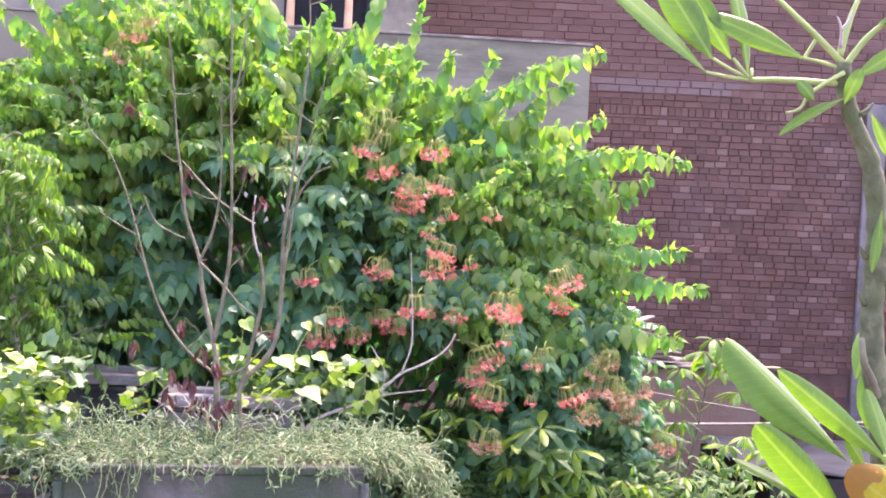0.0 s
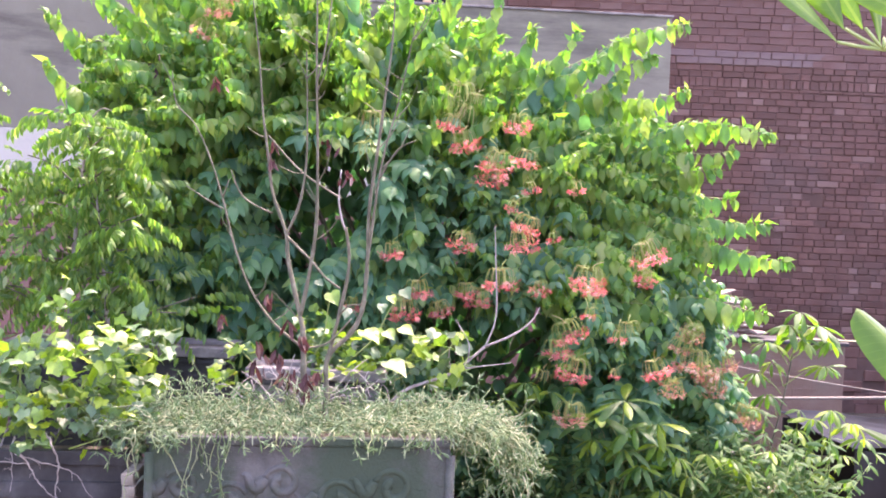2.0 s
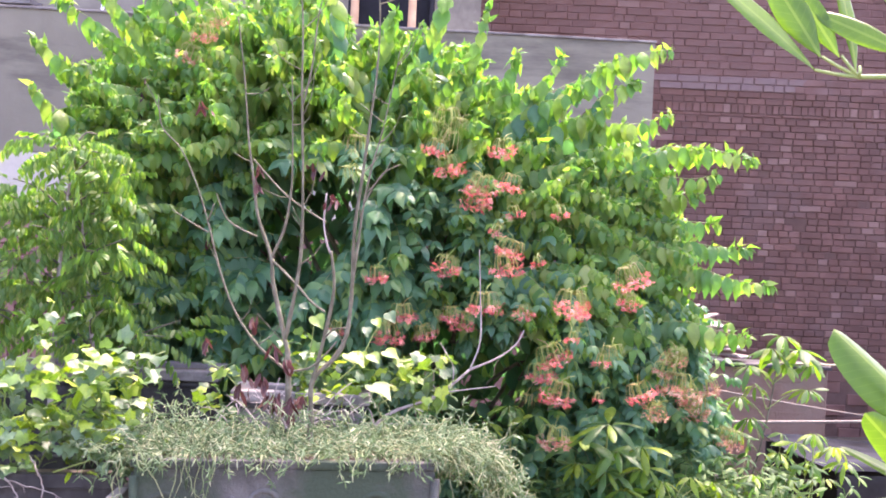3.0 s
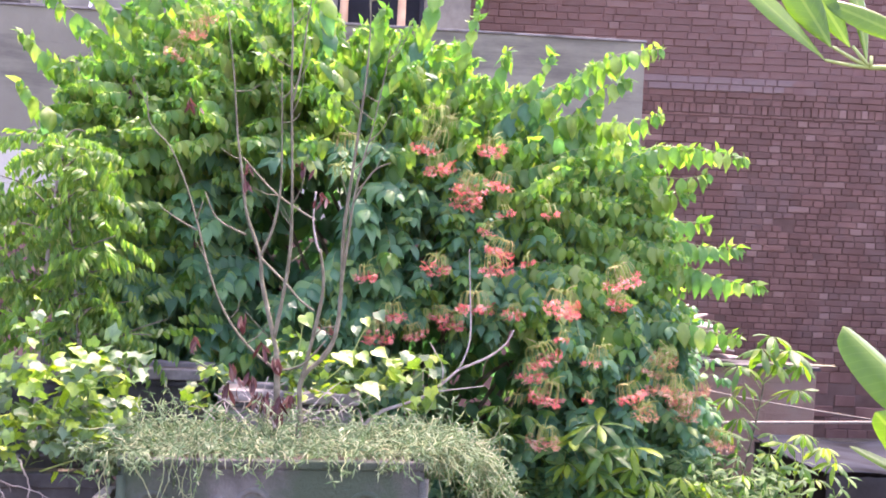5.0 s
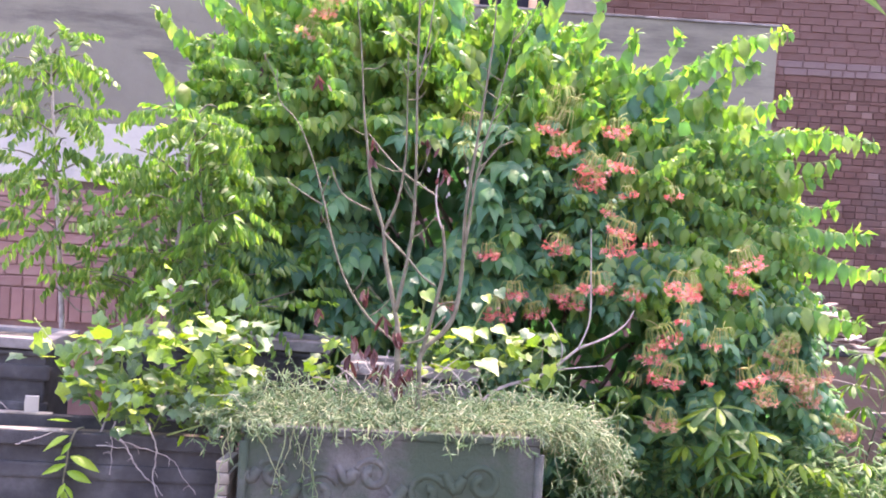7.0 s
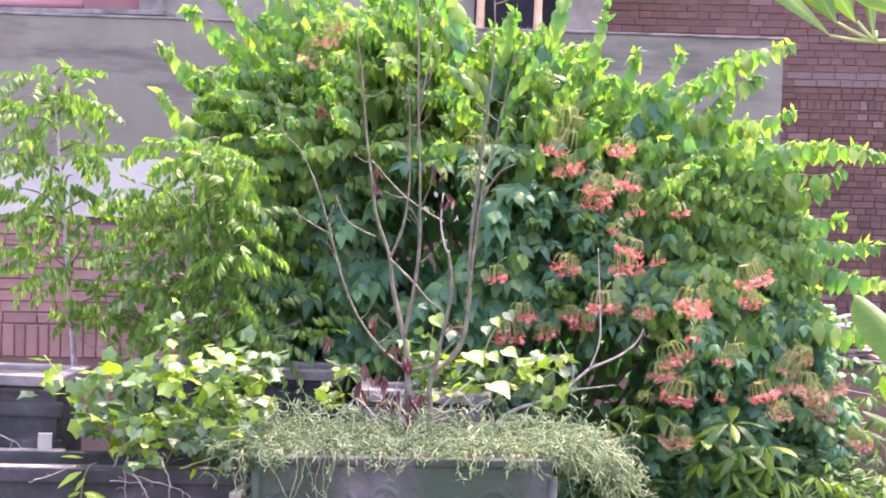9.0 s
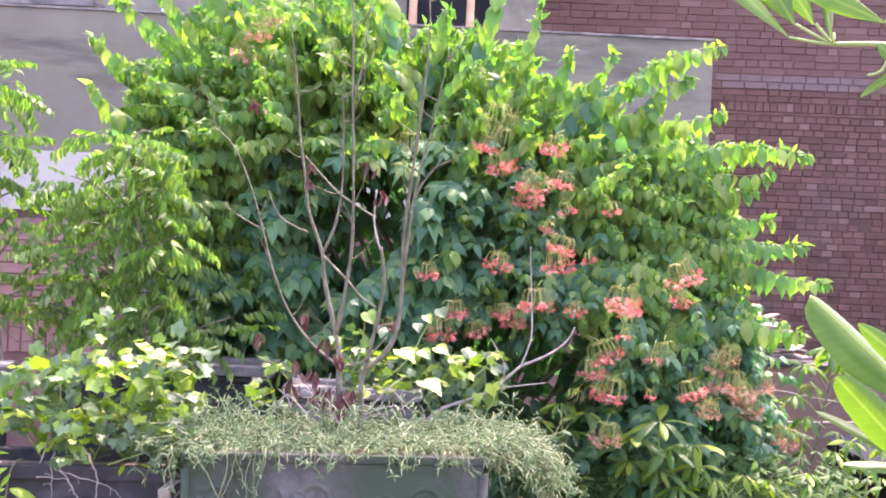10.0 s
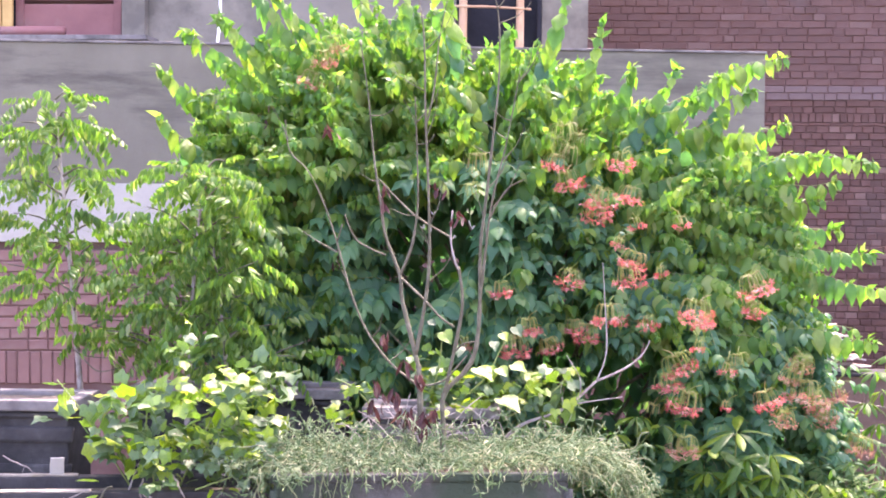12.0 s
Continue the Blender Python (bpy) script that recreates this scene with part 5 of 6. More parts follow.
CORDATE = mesh_object("leaf", *cordate(0.25, 0.3), M_VINE)
vine((-1.5, 6.15, 0.415), "pale green lobed vine tumbling over the black planters", [((-1.84, -1.10, 5.85, 6.4, 0.52, 0.83), 300, 0.078), ((-1.66, -1.04, 5.78, 6.15, 0.43, 0.66), 190, 0.056), ((-1.98, -1.78, 5.9, 6.1, 0.58, 0.86), 15, 0.08),
     ((-1.56, -1.42, 6.0, 6.1, 0.86, 0.98), 9, 0.066), ((-1.50, -1.38, 6.0, 6.1, 0.99, 1.08), 5, 0.064), ((-1.36, -0.99, 5.95, 6.1, 0.80, 0.92), 30, 0.07), ((-1.12, -0.99, 5.85, 6.0, 0.51, 0.60), 9, 0.055)],
     [[(-1.6, 6.1, 0.40), (-1.62, 6.05, 0.7), (-1.5, 6.05, 0.9), (-1.44, 6.05, 1.06)], [(-1.5, 6.1, 0.40), (-1.3, 6.0, 0.75), (-1.0, 6.03, 0.89)], [(-1.7, 6.1, 0.40), (-1.85, 5.98, 0.7), (-1.96, 5.98, 0.84)], [(-1.4, 5.95, 0.42), (-1.2, 5.88, 0.50), (-1.02, 5.86, 0.54)]])
sprig = thing("hanging_sprig", (-1.74, 5.85, 0.42), "lime-green sprig coloured as if sunlit, on a brown twig over the trough", "sprig")
part("twig", tube([(-1.72, 5.90, 0.43), (-1.74, 5.852, 0.428), (-1.761, 5.835, 0.374), (-1.767, 5.83, 0.31), (-1.777, 5.83, 0.247), (-1.78, 5.83, 0.17)], 0.005, 0.003, 6, 4, 0.15), M_BARK, sprig, "brown drooping twig")
# leaves carry their backlight in the colour
NARROW = [mesh_object("leaf", *blade(1, 0.42, 5, 0.25, c, 0.45, 0.9, 0.05), M_SPRIG) for c in (0.2, 0.45)]
for i, (a, b) in enumerate((((-1.76, 0.465), (-1.84, 0.49)), ((-1.765, 0.41), (-1.86, 0.388)), ((-1.755, 0.385), (-1.79, 0.345)), ((-1.755, 0.33), (-1.643, 0.316)), ((-1.77, 0.30), (-1.86, 0.274)), ((-1.765, 0.27), (-1.675, 0.257)), ((-1.77, 0.225), (-1.80, 0.175)), ((-1.77, 0.215), (-1.725, 0.185)), ((-1.772, 0.33), (-1.81, 0.325)), ((-1.778, 0.20), (-1.765, 0.14)))):
    a, b = np.array((a[0], 5.83, a[1])), np.array((b[0], 5.80, b[1]))
    part("leaf", NARROW[i % 2], None, sprig, m=to_matrix(a, stand(unit(b - a), UP + OUT * 0.35 + rng.normal(0, 0.2, 3)), float(np.linalg.norm(b - a))))
trough_vine = vine((-0.5, 6.6, 0.64), "large pale lobed leaves of a vine in the grey trough", [((-0.58, -0.22, 6.46, 6.72, 0.665, 0.74), 80, 0.05), ((-0.93, -0.76, 6.40, 6.62, 0.60, 0.80), 40, 0.055), ((-0.62, 0.02, 6.55, 6.9, 0.68, 0.82), 170, 0.06), ((-0.12, 0.11, 6.5, 6.75, 0.65, 0.86), 60, 0.066), ((-0.62, -0.45, 6.5, 6.7, 0.74, 0.92), 26, 0.06)],
     [[(-0.6, 6.6, 0.63), (-0.5, 6.5, 0.8), (-0.47, 6.46, 1.0)], [(-0.5, 6.6, 0.63), (-0.3, 6.5, 0.80), (-0.22, 6.47, 0.95), (-0.16, 6.46, 1.02)], [(-0.75, 6.6, 0.63), (-0.85, 6.55, 0.75), (-0.93, 6.5, 0.80)], [(-0.2, 6.6, 0.63), (0.0, 6.6, 0.75), (0.08, 6.6, 0.86)]])
for x, z, size, back in ((-0.33, 0.86, 0.105, 0), (-0.23, 0.735, 0.12, 0), (-0.24, 0.86, 0.07, 0), (-0.18, 0.875, 0.075, 0), (-0.47, 1.01, 0.075, 1), (-0.40, 0.95, 0.06, 1), (-0.17, 1.035, 0.06, 1), (-0.225, 1.005, 0.05, 1), (-0.255, 0.97, 0.05, 1), (-0.275, 0.865, 0.05, 1), (-0.528, 1.055, 0.04, 1)):
    axis = unit((rng.normal(0.35, 0.4), -0.5, -0.55 if back else -0.35))
    part("leaf", CORDATE, None, trough_vine, "lime-green heart-shaped leaf" if back else "large pale heart-shaped leaf", to_matrix(np.array((x, 6.47, z)), stand(axis, UP * (0.3 if back else 1.0) + OUT * (0.9 if back else 0.45) + rng.normal(0, 0.15, 3)), size))
# bare root-like twigs that hang over the low trough
roots = thing("hanging_twigs", (-1.75, 5.9, 0.415), "bare pale twigs hanging over the black trough", "twigs")


def kinked(pts, amount):
    """A thin dry twig: its line broken by small kinks."""
    line = smooth_path([Vector(q) for q in pts], 5)
    return [q + Vector((rng.uniform(-amount, amount), 0.3 * rng.uniform(-amount, amount), rng.uniform(-amount, amount))) if 0 < i < len(line) - 1 else q for i, q in enumerate(line)]


for pts, r in (([(-1.60, 5.9, 0.46), (-1.604, 5.85, 0.422), (-1.545, 5.845, 0.376), (-1.516, 5.845, 0.315), (-1.476, 5.845, 0.268), (-1.43, 5.845, 0.232), (-1.397, 5.845, 0.19)], 0.0036), ([(-1.604, 5.85, 0.422), (-1.518, 5.842, 0.379), (-1.442, 5.84, 0.366), (-1.364, 5.84, 0.328), (-1.33, 5.84, 0.281), (-1.27, 5.84, 0.20)], 0.003), ([(-1.49, 5.9, 0.475), (-1.45, 5.85, 0.43), (-1.429, 5.845, 0.347), (-1.438, 5.845, 0.271), (-1.415, 5.845, 0.18)], 0.0042), ([(-1.659, 5.845, 0.373), (-1.595, 5.845, 0.37), (-1.544, 5.845, 0.365)], 0.0026),
               ([(-1.66, 5.93, 0.41), (-1.619, 5.95, 0.51), (-1.585, 5.95, 0.558)], 0.004), ([(-2.2, 6.22, 0.50), (-2.11, 6.22, 0.453), (-2.07, 6.22, 0.424)], 0.0035), ([(-1.968, 5.845, 0.364), (-1.892, 5.845, 0.392), (-1.80, 5.86, 0.425)], 0.003), ([(-1.61, 5.85, 0.42), (-1.60, 5.845, 0.35), (-1.605, 5.845, 0.26)], 0.002)):
    line = kinked(pts, 0.004)
    part("twig", tube(line, r, r * 0.5, 5, 1, 0.15), M_PALEBARK, roots)
    for k in range(5, len(line) - 2, 9):
        a = line[k]
        e = a + Vector((rng.uniform(-0.04, 0.04), -0.003, rng.uniform(-0.04, 0.02)))
        part("twig", tube(kinked([a, (a + e) / 2 + Vector((0, 0, 0.006)), e], 0.003), 0.0016, 0.001, 4, 1, 0.1), M_PALEBARK, roots)
litter = thing("dry_twigs", (-0.55, 6.38, 0.56), "tangle of pale dry twigs between the planter and the trough", "twigs")
for i in range(26):
    a = Vector((rng.uniform(-0.85, -0.2), rng.uniform(6.30, 6.46), rng.uniform(0.55, 0.62)))
    e = a + Vector((rng.uniform(-0.16, 0.16), rng.uniform(-0.04, 0.04), rng.uniform(0.02, 0.15)))
    part("twig", tube([a, (a + e) / 2 + Vector((0.02 * rng.uniform(-1, 1), 0, 0.02)), e], 0.0035, 0.0015, 5, 4, 0.1), M_PALEBARK, litter)

shard = thing("tile_shard", (-1.985, 6.225, 0.4216), "small jagged white tile shard standing on the trough edge", "tile shard")
bm = box(-0.028, 0.028, -0.007, 0.007, 0, 0.068, 0.002)
bmesh.ops.subdivide_edges(bm, edges=bm.edges[:], cuts=2)
for v in bm.verts:
    v.co.z += 0.010 * noise.noise((v.co.x * 60, 2.0, v.co.z * 9)) * (v.co.z > 0.03)
    v.co.x += 0.006 * noise.noise((v.co.z * 70, 5.0, v.co.x))
part("shard", bm, M_WHITE, shard, m=pose(-1.985, 6.225, 0.4218, 5, 0, 8))
for hung in (roots, sprig, shard):
    hung.matrix_basis = ALONG_LOW @ hung.matrix_basis



# ---- plants with palmate leaves ----
FINGER = [blade(1, 0.27, 6, 0.35, 0.24, 0.55, 0.9, 0.08), blade(1, 0.23, 6, 0.5, 0.38, 0.55, 0.9, 0.12)]


def palmate_plant_at(at, heads, label, stem=0.006):
    """Thin stems, each with umbrella-like heads of seven to nine narrow leaflets."""
    t = thing("palmate_plant", at, label, "plant", "palmate plants")
    first = Vector(heads[0][:3])
    for i, (x, y, z, size, tilt) in enumerate(heads):
        b = Vector(at) + Vector((0.05 * rng.uniform(-1, 1), 0.05 * rng.uniform(-1, 1), 0))
        if i == 0:
            holder = part("stem", tube([b, Vector(((b.x + x) / 2 + 0.02, (b.y + y) / 2, z * 0.5)), Vector((x, y, z))], stem, stem * 0.5, 6, 5, 0.06), M_STALK if z < 0.7 else M_BARK, t)
        else:
            fork = Vector(at) + (first - Vector(at)) * min(0.9, max(0.15, (z - 0.1) / first.z))
            holder = part("petiole", tube([fork, (fork + Vector((x, y, z))) / 2 + Vector((0, 0, 0.02)), Vector((x, y, z))], stem * 0.45, stem * 0.3, 5, 4), M_STALK, t)
        n = int(rng.integers(8, 11))
        for i in range(n):
            a = 2 * math.pi * i / n + rng.uniform(-0.15, 0.15)
            axis = unit((math.cos(a), math.sin(a) - 0.1, 0.15 - tilt + rng.normal(0, 0.28)))
            part("leaflet", PALM_MESH[int(rng.integers(0, 3))], None, holder, m=to_matrix((x + 0.015 * math.cos(a), y + 0.015 * math.sin(a), z), stand(axis, UP + OUT * 0.25 + rng.normal(0, 0.30, 3)), size * rng.uniform(0.65, 1.15)))


PALM_MESH = [mesh_object("leaflet", *blade(1, w, 6, fold, curl, 0.58, 0.8, 0.12), M_PALM) for w, fold, curl in ((0.30, 0.3, 0.35), (0.24, 0.5, 0.55), (0.27, 0.2, 0.25))]
palmate_plant_at((0.80, 7.0, -0.03), [(0.80, 6.82, 0.55, 0.175, 0.16), (0.69, 6.85, 0.47, 0.15, 0.25), (0.95, 6.84, 0.45, 0.15, 0.25), (0.84, 6.78, 0.44, 0.13, 0.4), (0.68, 6.84, 0.37, 0.11, 0.5), (0.80, 6.82, 0.34, 0.12, 0.5), (0.97, 6.84, 0.36, 0.11, 0.5), (0.88, 6.80, 0.27, 0.11, 0.5)], "bright green plant with palmate leaves beneath the creeper")
palmate_plant_at((0.40, 7.0, -0.03), [(0.37, 6.9, 0.60, 0.10, 0.35), (0.27, 6.9, 0.52, 0.10, 0.4), (0.48, 6.92, 0.56, 0.10, 0.4), (0.42, 6.88, 0.48, 0.09, 0.5)], "glossy plant with palmate leaves beside the planter")
palmate_plant_at((1.56, 7.6, -0.03), [(1.718, 7.6, 0.89, 0.15, 0.5), (1.66, 7.58, 0.83, 0.13, 0.5), (1.80, 7.58, 0.83, 0.15, 0.6), (1.72, 7.56, 0.76, 0.12, 0.6), (1.86, 7.57, 0.76, 0.09, 0.8), (1.56, 7.58, 0.74, 0.11, 0.5), (1.60, 7.6, 0.64, 0.10, 0.6), (1.84, 7.55, 0.64, 0.10, 0.5), (1.50, 7.5, 0.60, 0.10, 0.4), (1.56, 7.5, 0.50, 0.10, 0.5), (1.48, 7.45, 0.44, 0.10, 0.5)], "tall thin-stemmed plant with drooping palmate leaves", 0.006)
palmate_plant_at((1.76, 7.35, -0.03), [(1.83, 7.35, 0.46, 0.10, 0.55), (1.74, 7.32, 0.42, 0.09, 0.5), (1.93, 7.35, 0.40, 0.10, 0.6), (1.66, 7.3, 0.37, 0.09, 0.5), (1.99, 7.35, 0.33, 0.09, 0.6), (1.80, 7.28, 0.34, 0.095, 0.6), (1.88, 7.3, 0.26, 0.09, 0.6), (1.70, 7.25, 0.28, 0.09, 0.6), (1.78, 7.25, 0.18, 0.09, 0.7), (1.62, 7.25, 0.20, 0.09, 0.7), (1.90, 7.28, 0.14, 0.09, 0.7)], "low plant with drooping palmate leaves by the yard")
palmate_plant_at((1.15, 7.0, -0.03), [(1.10, 6.85, 0.22, 0.10, 0.4), (1.28, 6.9, 0.30, 0.10, 0.4), (0.98, 6.85, 0.16, 0.10, 0.4), (1.38, 6.95, 0.24, 0.10, 0.5), (1.18, 6.88, 0.32, 0.10, 0.4), (1.48, 7.0, 0.32, 0.09, 0.5), (1.05, 6.86, 0.30, 0.09, 0.4), (1.32, 6.9, 0.14, 0.09, 0.5)], "low plant with palmate leaves under the creeper")

under = thing("low_shrub", (1.0, 7.1, -0.03), "dense low green shrub under the creeper", "shrub")
items, sticks = [], []
for i in range(240):
    x, y = rng.uniform(0.25, 1.75), rng.uniform(6.95, 7.6)
    top = rng.uniform(0.12, 0.42) * (1.0 - 0.35 * max(0, x - 1.3))
    pts = shoot_line((x, y, -0.03), (rng.normal(0, 0.3), rng.normal(-0.15, 0.25), 1), top + 0.1, 0.5, 8)
    sticks.append(tube([Vector(q) for q in pts[::2]], 0.003, 0.0015, 3, 1))
    for p in pts[2:]:
        for k in range(3):
            axis = unit((rng.normal(0, 0.8), rng.normal(-0.3, 0.7), rng.uniform(-0.5, 0.4)))
            items.append((int(rng.integers(0, 2)), p, stand(axis, UP + OUT * 0.4 + rng.normal(0, 0.3, 3)), rng.uniform(0.045, 0.085)))
tagged(part("foliage", scatter(FINGER, items), M_LOW, under), kind="stuff")
tagged(part("stem_tangle", join(sticks), M_STALK, under), kind="stuff")


# ---- broad-leaved sapling close to the camera ----
near = thing("broadleaf_sapling", (0.46, 1.36, 0.34), "young sapling with long glossy green compound leaves in a pot", "sapling")
NY = 1.33
M_STEM = surface("mottled young bark", [(0.3, (0.035, 0.045, 0.02)), (0.5, (0.07, 0.078, 0.04)), (0.7, (0.15, 0.148, 0.10))], 90, 0.7, 300, 0.6, 0.0015, stain=(0.05, 0.075, 0.025), stain_scale=45)
part("stem", tube([(0.48, 1.36, 0.30), (0.475, 1.36, 0.9), (0.466, 1.345, 1.39), (0.455, NY, 1.473), (0.449, NY, 1.503), (0.445, NY, 1.541), (0.446, NY, 1.575), (0.445, NY, 1.608), (0.44, NY, 1.646), (0.432, NY, 1.667), (0.422, NY, 1.687), (0.415, NY, 1.708), (0.413, NY, 1.728)], 0.0105, 0.0058, 12, 6, 0.09), M_STEM, near, "mottled grey-green stem")
# leaf scars and buds on the stem
for x, z, dx in ((0.436, 1.660, -0.008), (0.446, 1.625, -0.008), (0.437, 1.585, -0.006), (0.452, 1.565, 0.006), (0.427, 1.690, 0.008), (0.438, 1.550, -0.006)):
    part("bud", tube([(x, NY - 0.004, z), (x + dx * 0.6, NY - 0.006, z + 0.004), (x + dx, NY - 0.006, z + 0.009)], 0.0026, 0.0006, 6, 3, 0.1), M_STEM, near)


def petiole(pts, a=0.0016, b=0.0012):
    part("petiole", tube(pts, a, b, 7, 5), M_STALK, near, "pale green petiole")


def broad(base, tip, width, dy0=0.0, dy1=0.0, face=(0.2, -0.7, 0.6), fold=0.25, curl=0.08, mat=None, peak=0.55, blunt=0.55):
    """One leaflet from base to tip, given in x and z, at the sapling's depth."""
    a = np.array((base[0], NY + dy0, base[1]))
    b = np.array((tip[0], NY + dy1, tip[1]))
    L = float(np.linalg.norm(b - a))
    v, f = blade(1, width / L, 26, fold, curl, peak, blunt, 0.03)
    me = mesh_object("leaflet", v * L, f, mat or M_NEAR)
    part("leaflet", me, None, near, "yellowing leaflet with a brown tip" if mat else "", to_matrix(a, stand(b - a, np.array(face)), 1.0))


# upper leaf: a long petiole and a fan of leaflets
HUB = (0.344, 1.712)
petiole([(0.414, NY, 1.712), (0.376, NY - 0.002, 1.713), (HUB[0], NY, HUB[1])], 0.0024, 0.0019)
for q in ((0.311, 1.716), (0.316, 1.726), (0.331, 1.727), (0.345, 1.720)):
    petiole([(HUB[0], NY, HUB[1]), ((HUB[0] + q[0]) / 2, NY - 0.003, (HUB[1] + q[1]) / 2 - 0.001), (q[0], NY, q[1])])
broad((0.311, 1.716), (0.227, 1.787), 0.024, 0.0, -0.02, (0.45, -0.7, 0.5), 0.35)
broad((0.316, 1.726), (0.275, 1.790), 0.027, 0.004, 0.01, (-0.1, -0.85, 0.35), 0.25)
broad((0.331, 1.727), (0.295, 1.785), 0.020, 0.008, 0.02, (-0.3, -0.8, 0.3), 0.3)
broad((0.345, 1.716), (0.338, 1.800), 0.017, 0.01, 0.04, (0.5, -0.8, 0.15), 0.4)
petiole([(0.412, NY, 1.723), (0.398, NY, 1.727), (0.382, NY, 1.730)])
broad((0.384, 1.729), (0.313, 1.762), 0.019, 0.0, 0.01, (0.4, -0.85, 0.1), 0.25)
petiole([(0.386, NY + 0.01, 1.730), (0.391, NY + 0.012, 1.738), (0.396, NY + 0.014, 1.746)], 0.0014, 0.0016)
for pts in ([(0.413, NY, 1.727), (0.390, NY, 1.748), (0.360, NY + 0.005, 1.775)], [(0.410, NY, 1.732), (0.417, NY + 0.005, 1.758), (0.424, NY + 0.01, 1.775)], [(0.415, NY, 1.726), (0.429, NY, 1.746), (0.444, NY - 0.005, 1.761)]):
    petiole(pts, 0.0028, 0.0019)
broad((0.360, 1.775), (0.31, 1.85), 0.028, 0.005, 0.02)
broad((0.362, 1.777), (0.35, 1.87), 0.028, 0.005, 0.03)
broad((0.424, 1.775), (0.398, 1.815), 0.016, 0.01, 0.03)
broad((0.424, 1.775), (0.44, 1.85), 0.028, 0.01, 0.03)
broad((0.436, 1.757), (0.50, 1.783), 0.026, -0.005, -0.02, (0.1, -0.8, 0.5))
part("twig", tube([(0.409, NY - 0.005, 1.738), (0.407, NY - 0.01, 1.752), (0.403, NY - 0.012, 1.760)], 0.0018, 0.0006, 5, 4, 0.1), M_PALEBARK, near, "dry grey twig tip")
part("twig", tube([(0.407, NY - 0.01, 1.750), (0.412, NY - 0.012, 1.758), (0.414, NY - 0.012, 1.765)], 0.0014, 0.0005, 5, 4, 0.1), M_PALEBARK, near, "dry grey twig tip")
# a long leaflet wound round the stem, and a curled one beside it
broad((0.412, 1.697), (0.421, 1.722), 0.012, -0.012, -0.018, (-0.5, -0.8, 0.2), 0.6, 0.05, blunt=0.4)
broad((0.418, 1.716), (0.452, 1.737), 0.013, -0.016, -0.01, (0.2, -0.7, 0.7), 0.6, -0.12, blunt=0.5)
broad((0.413, 1.701), (0.363, 1.676), 0.010, -0.008, -0.02, (0.1, -0.6, 0.8), 0.9, 0.12)
petiole([(0.412, NY - 0.006, 1.720), (0.387, NY - 0.012, 1.704), (0.379, NY - 0.014, 1.692), (0.368, NY - 0.016, 1.688)], 0.0019, 0.0009)
broad((0.389, 1.698), (0.378, 1.712), 0.012, -0.014, -0.02, (0.1, -0.9, 0.4), 0.3, 0.3)
broad((0.432, 1.691), (0.447, 1.658), 0.009, -0.012, -0.02, (-0.2, -0.9, 0.3), 0.4)
broad((0.445, 1.62), (0.437, 1.575), 0.008, -0.01, -0.02, (-0.2, -0.9, 0.3), 0.8)
# lower leaf
LOW = (0.462, 1.430)
petiole([(0.462, NY, 1.442), (LOW[0], NY - 0.012, LOW[1])], 0.003, 0.0025)
broad((0.430, 1.434), (0.345, 1.522), 0.040, -0.01, 0.02, (0.2, -0.62, 0.72), -0.35, 0.05, blunt=0.42, peak=0.58)
broad((0.453, 1.438), (0.366, 1.504), 0.019, -0.03, -0.05, (-0.3, -0.8, 0.4), 0.2, 0.05)
broad((0.428, 1.388), (0.352, 1.462), 0.027, -0.03, -0.045, (-0.4, -0.82, 0.3), 0.15, 0.05, blunt=0.4)
broad((0.428, 1.390), (0.350, 1.436), 0.018, -0.01, 0.0, (0.45, -0.4, 0.8), 0.3)
broad((0.428, 1.392), (0.362, 1.402), 0.014, -0.03, -0.04, (0.1, -0.45, 0.85), 0.2)
broad((0.490, 1.384), (0.421, 1.434), 0.040, -0.04, -0.05, (-0.2, -0.85, 0.4), 0.2, mat=M_YELLOW, blunt=0.5)
broad((0.441, 1.430), (0.424, 1.455), 0.014, -0.02, -0.03, (0.2, -0.8, 0.5), 0.2)
broad((0.454, 1.440), (0.441, 1.490), 0.018, -0.03, -0.02, (0.1, -0.45, 0.9), 0.15, blunt=0.4)
broad((0.440, 1.492), (0.456, 1.536), 0.020, 0.012, 0.03, (-0.2, -0.45, 0.9), 0.2, blunt=0.4)
broad((0.462, 1.442), (0.458, 1.500), 0.026, 0.02, 0.03, (-0.1, -0.5, 0.85), 0.2, blunt=0.4)
for q in ((0.430, 1.434), (0.453, 1.438), (0.428, 1.390), (0.49, 1.384), (0.441, 1.430), (0.454, 1.440)):
    petiole([(LOW[0], NY - 0.012, LOW[1]), ((LOW[0] + q[0]) / 2, NY - 0.018, (LOW[1] + q[1]) / 2), (q[0], NY - 0.02, q[1])], 0.0018, 0.0014)
part("twig", tube([(0.452, NY - 0.006, 1.480), (0.443, NY - 0.014, 1.496), (0.436, NY - 0.018, 1.508), (0.433, NY - 0.018, 1.526)], 0.004, 0.0022, 7, 5, 0.08), M_BARK, near, "short brown twig")
pot = thing("clay_pot", (0.48, 1.36, -0.03), "round terracotta pot holding the young sapling", "pot")
bm = bmesh.new()
prof = [(0.13, 0.0), (0.175, 0.30), (0.195, 0.30), (0.195, 0.345), (0.165, 0.345), (0.16, 0.30), (0.15, 0.29)]
rings = []
for r, z in prof:
    rings.append([bm.verts.new((0.48 + r * math.cos(2 * math.pi * i / 28), 1.36 + r * math.sin(2 * math.pi * i / 28), z - 0.03)) for i in range(28)])
for a, b in zip(rings, rings[1:]):
    for i in range(28):
        bm.faces.new((a[i], a[(i + 1) % 28], b[(i + 1) % 28], b[i]))
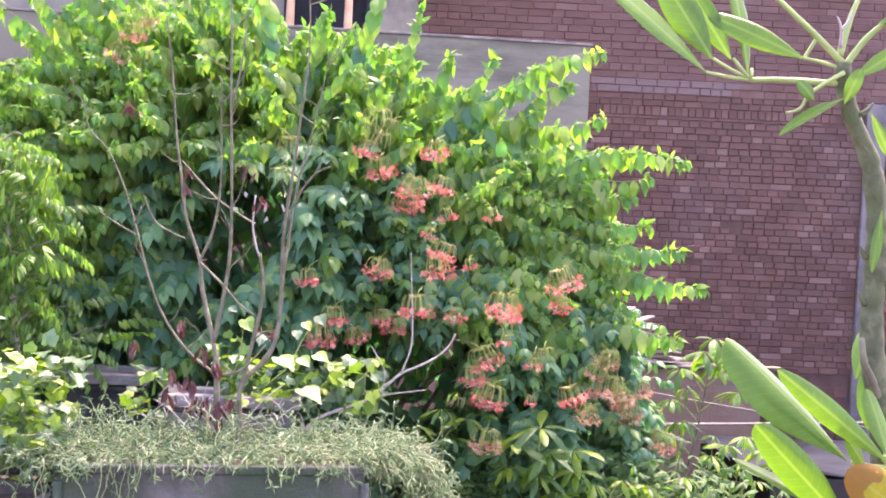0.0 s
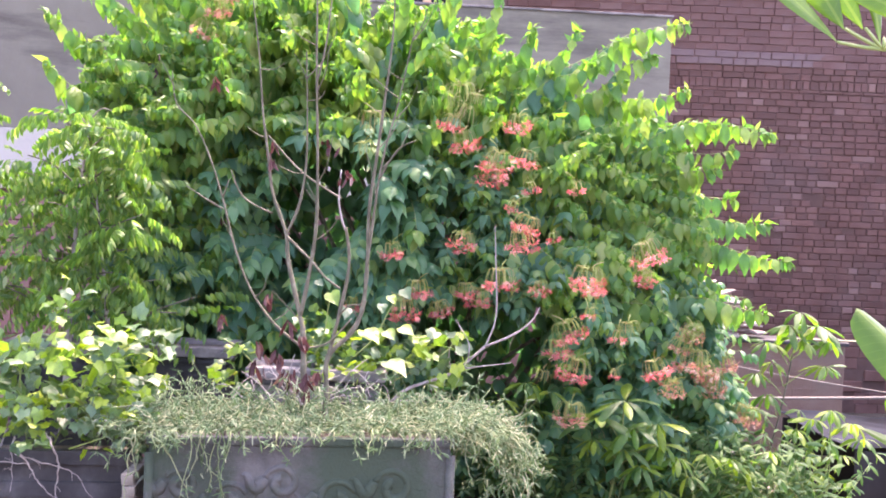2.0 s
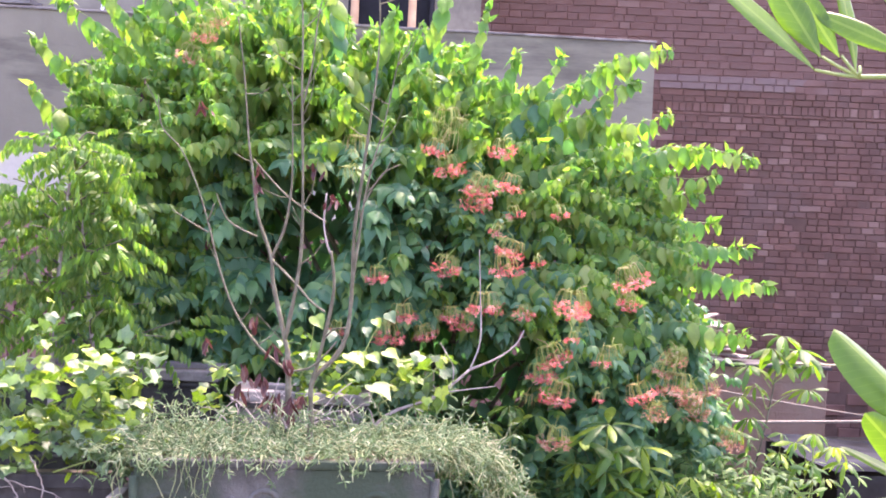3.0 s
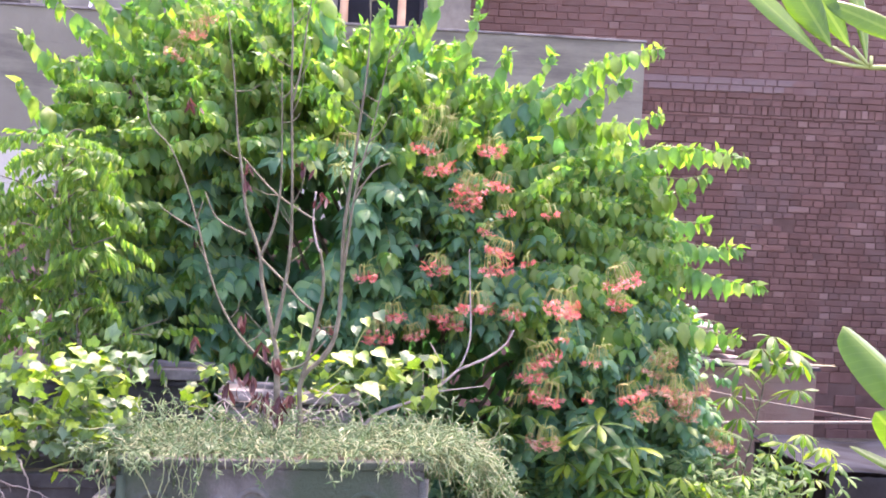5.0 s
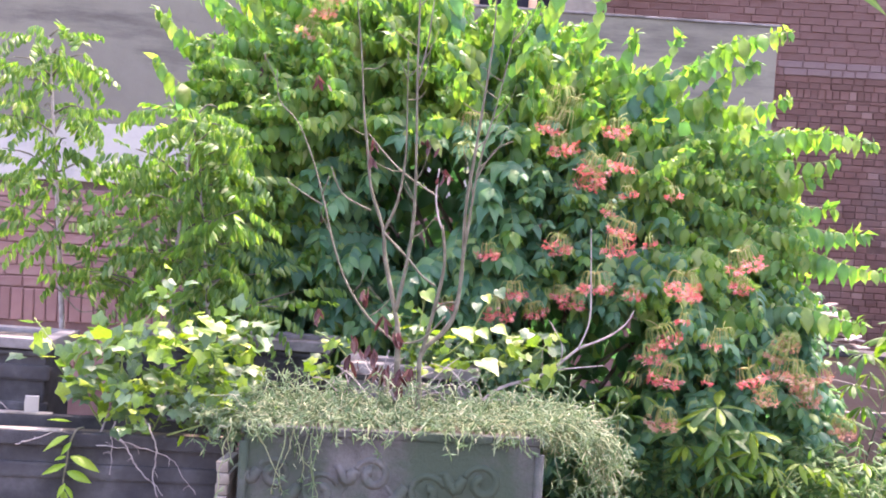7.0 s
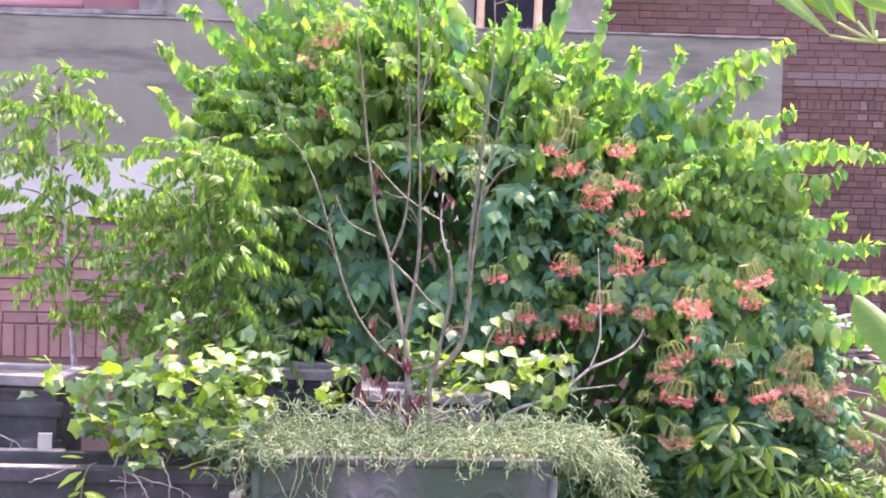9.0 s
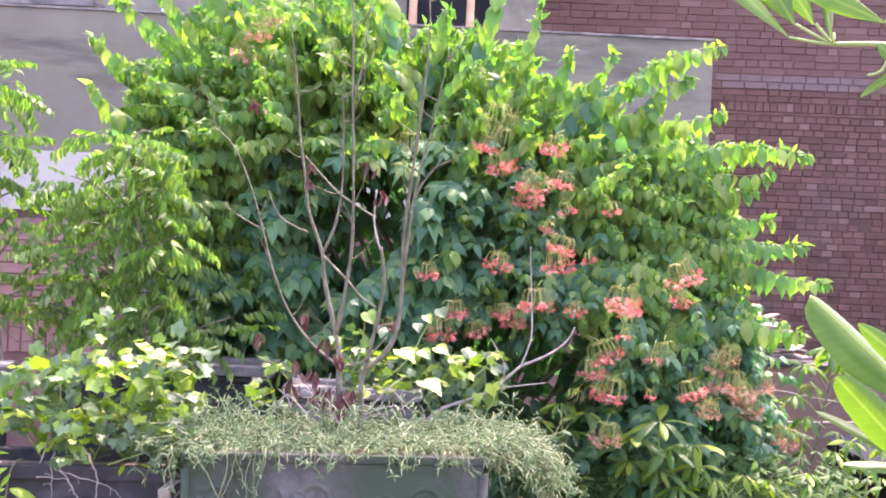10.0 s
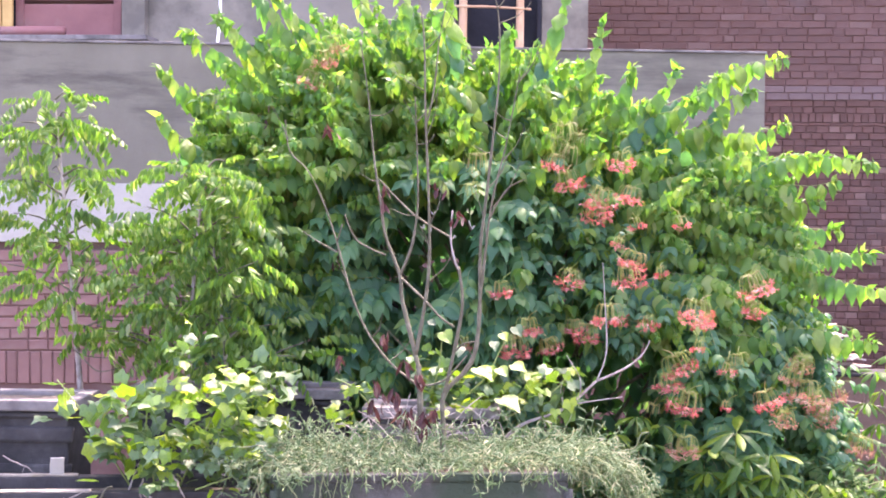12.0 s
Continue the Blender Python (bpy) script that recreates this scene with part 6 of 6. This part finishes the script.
bm.faces.new(rings[0][::-1])
part("body", bm, M_CLAY, pot)
bm = bmesh.new()
bm.faces.new([bm.verts.new((0.48 + 0.16 * math.cos(2 * math.pi * i / 28), 1.36 + 0.16 * math.sin(2 * math.pi * i / 28), 0.28)) for i in range(28)])
part("soil", bm, M_SOIL, pot)


# ---- bricks ----
def brick_shape(w, h, d=0.013, chip=0.006):
    """Front of a brick: worn, slightly uneven edges, face towards -y, 20 triangles."""
    g = rng
    o = [(-w / 2, 0, -h / 2), (w / 2, 0, -h / 2), (w / 2, 0, h / 2), (-w / 2, 0, h / 2)]
    k = [(x * (1 - 2 * chip / w) + 0.3 * chip * g.uniform(-1, 1), -d, z * (1 - 2 * chip / h) + 0.3 * chip * g.uniform(-1, 1)) for x, _, z in o]
    b = [(x, 0.004, z) for x, _, z in o]
    m = [(x, -d + chip, z) for x, _, z in o]
    f = [(8, 9, 10, 11)]
    for i in range(4):
        j = (i + 1) % 4
        f += [(i, j, 4 + j, 4 + i), (4 + i, 4 + j, 8 + j, 8 + i)]
    return b + m + k, f


def lay(parent, courses, x0, x1, face, mats, pick, spread=0.004, frame_m=None):
    """Courses of (z, height, widths): bricks picked by a stretch of the plan are parts, the rest one joined part."""
    shapes, rest = {}, []
    single = 0
    for z, h, widths, ragged in courses:
        x = x0 + rng.uniform(-0.12, 0)
        while x < x1:
            w = widths[int(rng.integers(0, len(widths)))] * (0.94, 1.0, 1.07)[int(rng.integers(0, 3))]
            key = (round(w, 3), round(h, 3), int(rng.integers(0, 3)))
            if key not in shapes:
                v, f = brick_shape(w - 0.0065, h - 0.006)
                shapes[key] = (np.array(v), f, mesh_object("brick", v, f, mats, False))
            p = (x + w / 2, face + 0.013 + spread * rng.uniform(-1, 1.3), z + h / 2 + 0.002 * rng.uniform(-1, 1))
            m = pose(*p, rng.uniform(-1.5, 1.5), rng.uniform(-0.9, 0.9), rng.uniform(-1.2, 1.2))
            if frame_m is not None:
                m = frame_m @ m
            if pick(p[0], p[2]) and single < 300:
                part("brick", shapes[key][2], None, parent, m=m)
                single += 1
            elif rng.uniform() > ragged:
                r = np.array(m.to_3x3())
                rest.append((key, np.array(m.translation), r, 1.0))
            x += w
    if not rest:
        return
    keyed = {k: (v, f) for k, (v, f, _) in shapes.items()}
    v, f = scatter(keyed, rest)
    ob = part("brickwork", mesh_object("brickwork", v, f, mats, False), None, parent)
    ob["kind"] = "stuff"


lower = [(-1.3 + 0.0695 * i, 0.0695, (0.118, 0.118, 0.112, 0.125) if i % 2 else (0.118, 0.235, 0.225, 0.118), 0.02) for i in range(14, 52)]
lower += [(2.318, 0.034, (0.235, 0.2), 0.05), (2.352, 0.098, (0.07, 0.075, 0.07, 0.09), 0.06), (2.45, 0.067, (0.118, 0.118, 0.2), 0.05), (2.517, 0.067, (0.235, 0.118), 0.05)]
lay(wall_far, lower, 1.7, 5.14, FACE, M_BRICK, lambda x, z: 2.3 < x < 4.2 and 1.75 < z < 2.6, 0.006)
rough = [(-1.3 + 0.1216 * i, 0.1216, (0.22, 0.34, 0.27, 0.16), 0.14) for i in range(8)]
lay(wall_far, rough, 1.7, 5.14, FACE, M_BRICK, lambda x, z: False, 0.02)
right = [(-1.3 + 0.0695 * i, 0.0695, (0.118, 0.235, 0.118), 0.02) for i in range(55)]
lay(wall_far, right, 5.42, 6.2, FACE, M_BRICK, lambda x, z: False, 0.006)
upper = [(2.585 + 0.075 * i, 0.075, (0.24, 0.24, 0.235, 0.12) if i % 3 else (0.12, 0.118, 0.24), 0.01) for i in range(20)]
lay(wall_upper, upper[2:], 0.1, 6.2, FACE - 0.008, M_UPPER, lambda x, z: 0.9 < x < 4.4 and z < 3.5, 0.005)
lay(wall_upper, upper[:2], 0.1, 2.2, FACE - 0.008, M_UPPER, lambda x, z: False, 0.005)
lay(wall_upper, upper[:2], 2.3, 3.7, FACE - 0.008, M_SMEAR, lambda x, z: True, 0.004)
lay(wall_upper, upper[:2], 3.8, 6.2, FACE - 0.008, M_UPPER, lambda x, z: False, 0.005)
red = [(0.33, 0.215, (0.075,), 0.0)] + [(-0.1 + 0.072 * i, 0.072, (0.23, 0.23, 0.115), 0.0) for i in range(18) if not 5 <= i <= 8]
lay(wall_red, red, -5.4, -3.0, 0.0, M_REDBRICK, lambda x, z: z > 0.5, 0.002, TURN)
blocks = [(-0.9 + 0.11 * i, 0.11, (0.24, 0.2, 0.3, 0.12), 0.02) for i in range(10)]
lay(lowwall, blocks, 1.4, 2.76, 12.0 + 0.0005, M_OLD, lambda x, z: x > 2.2, 0.005)
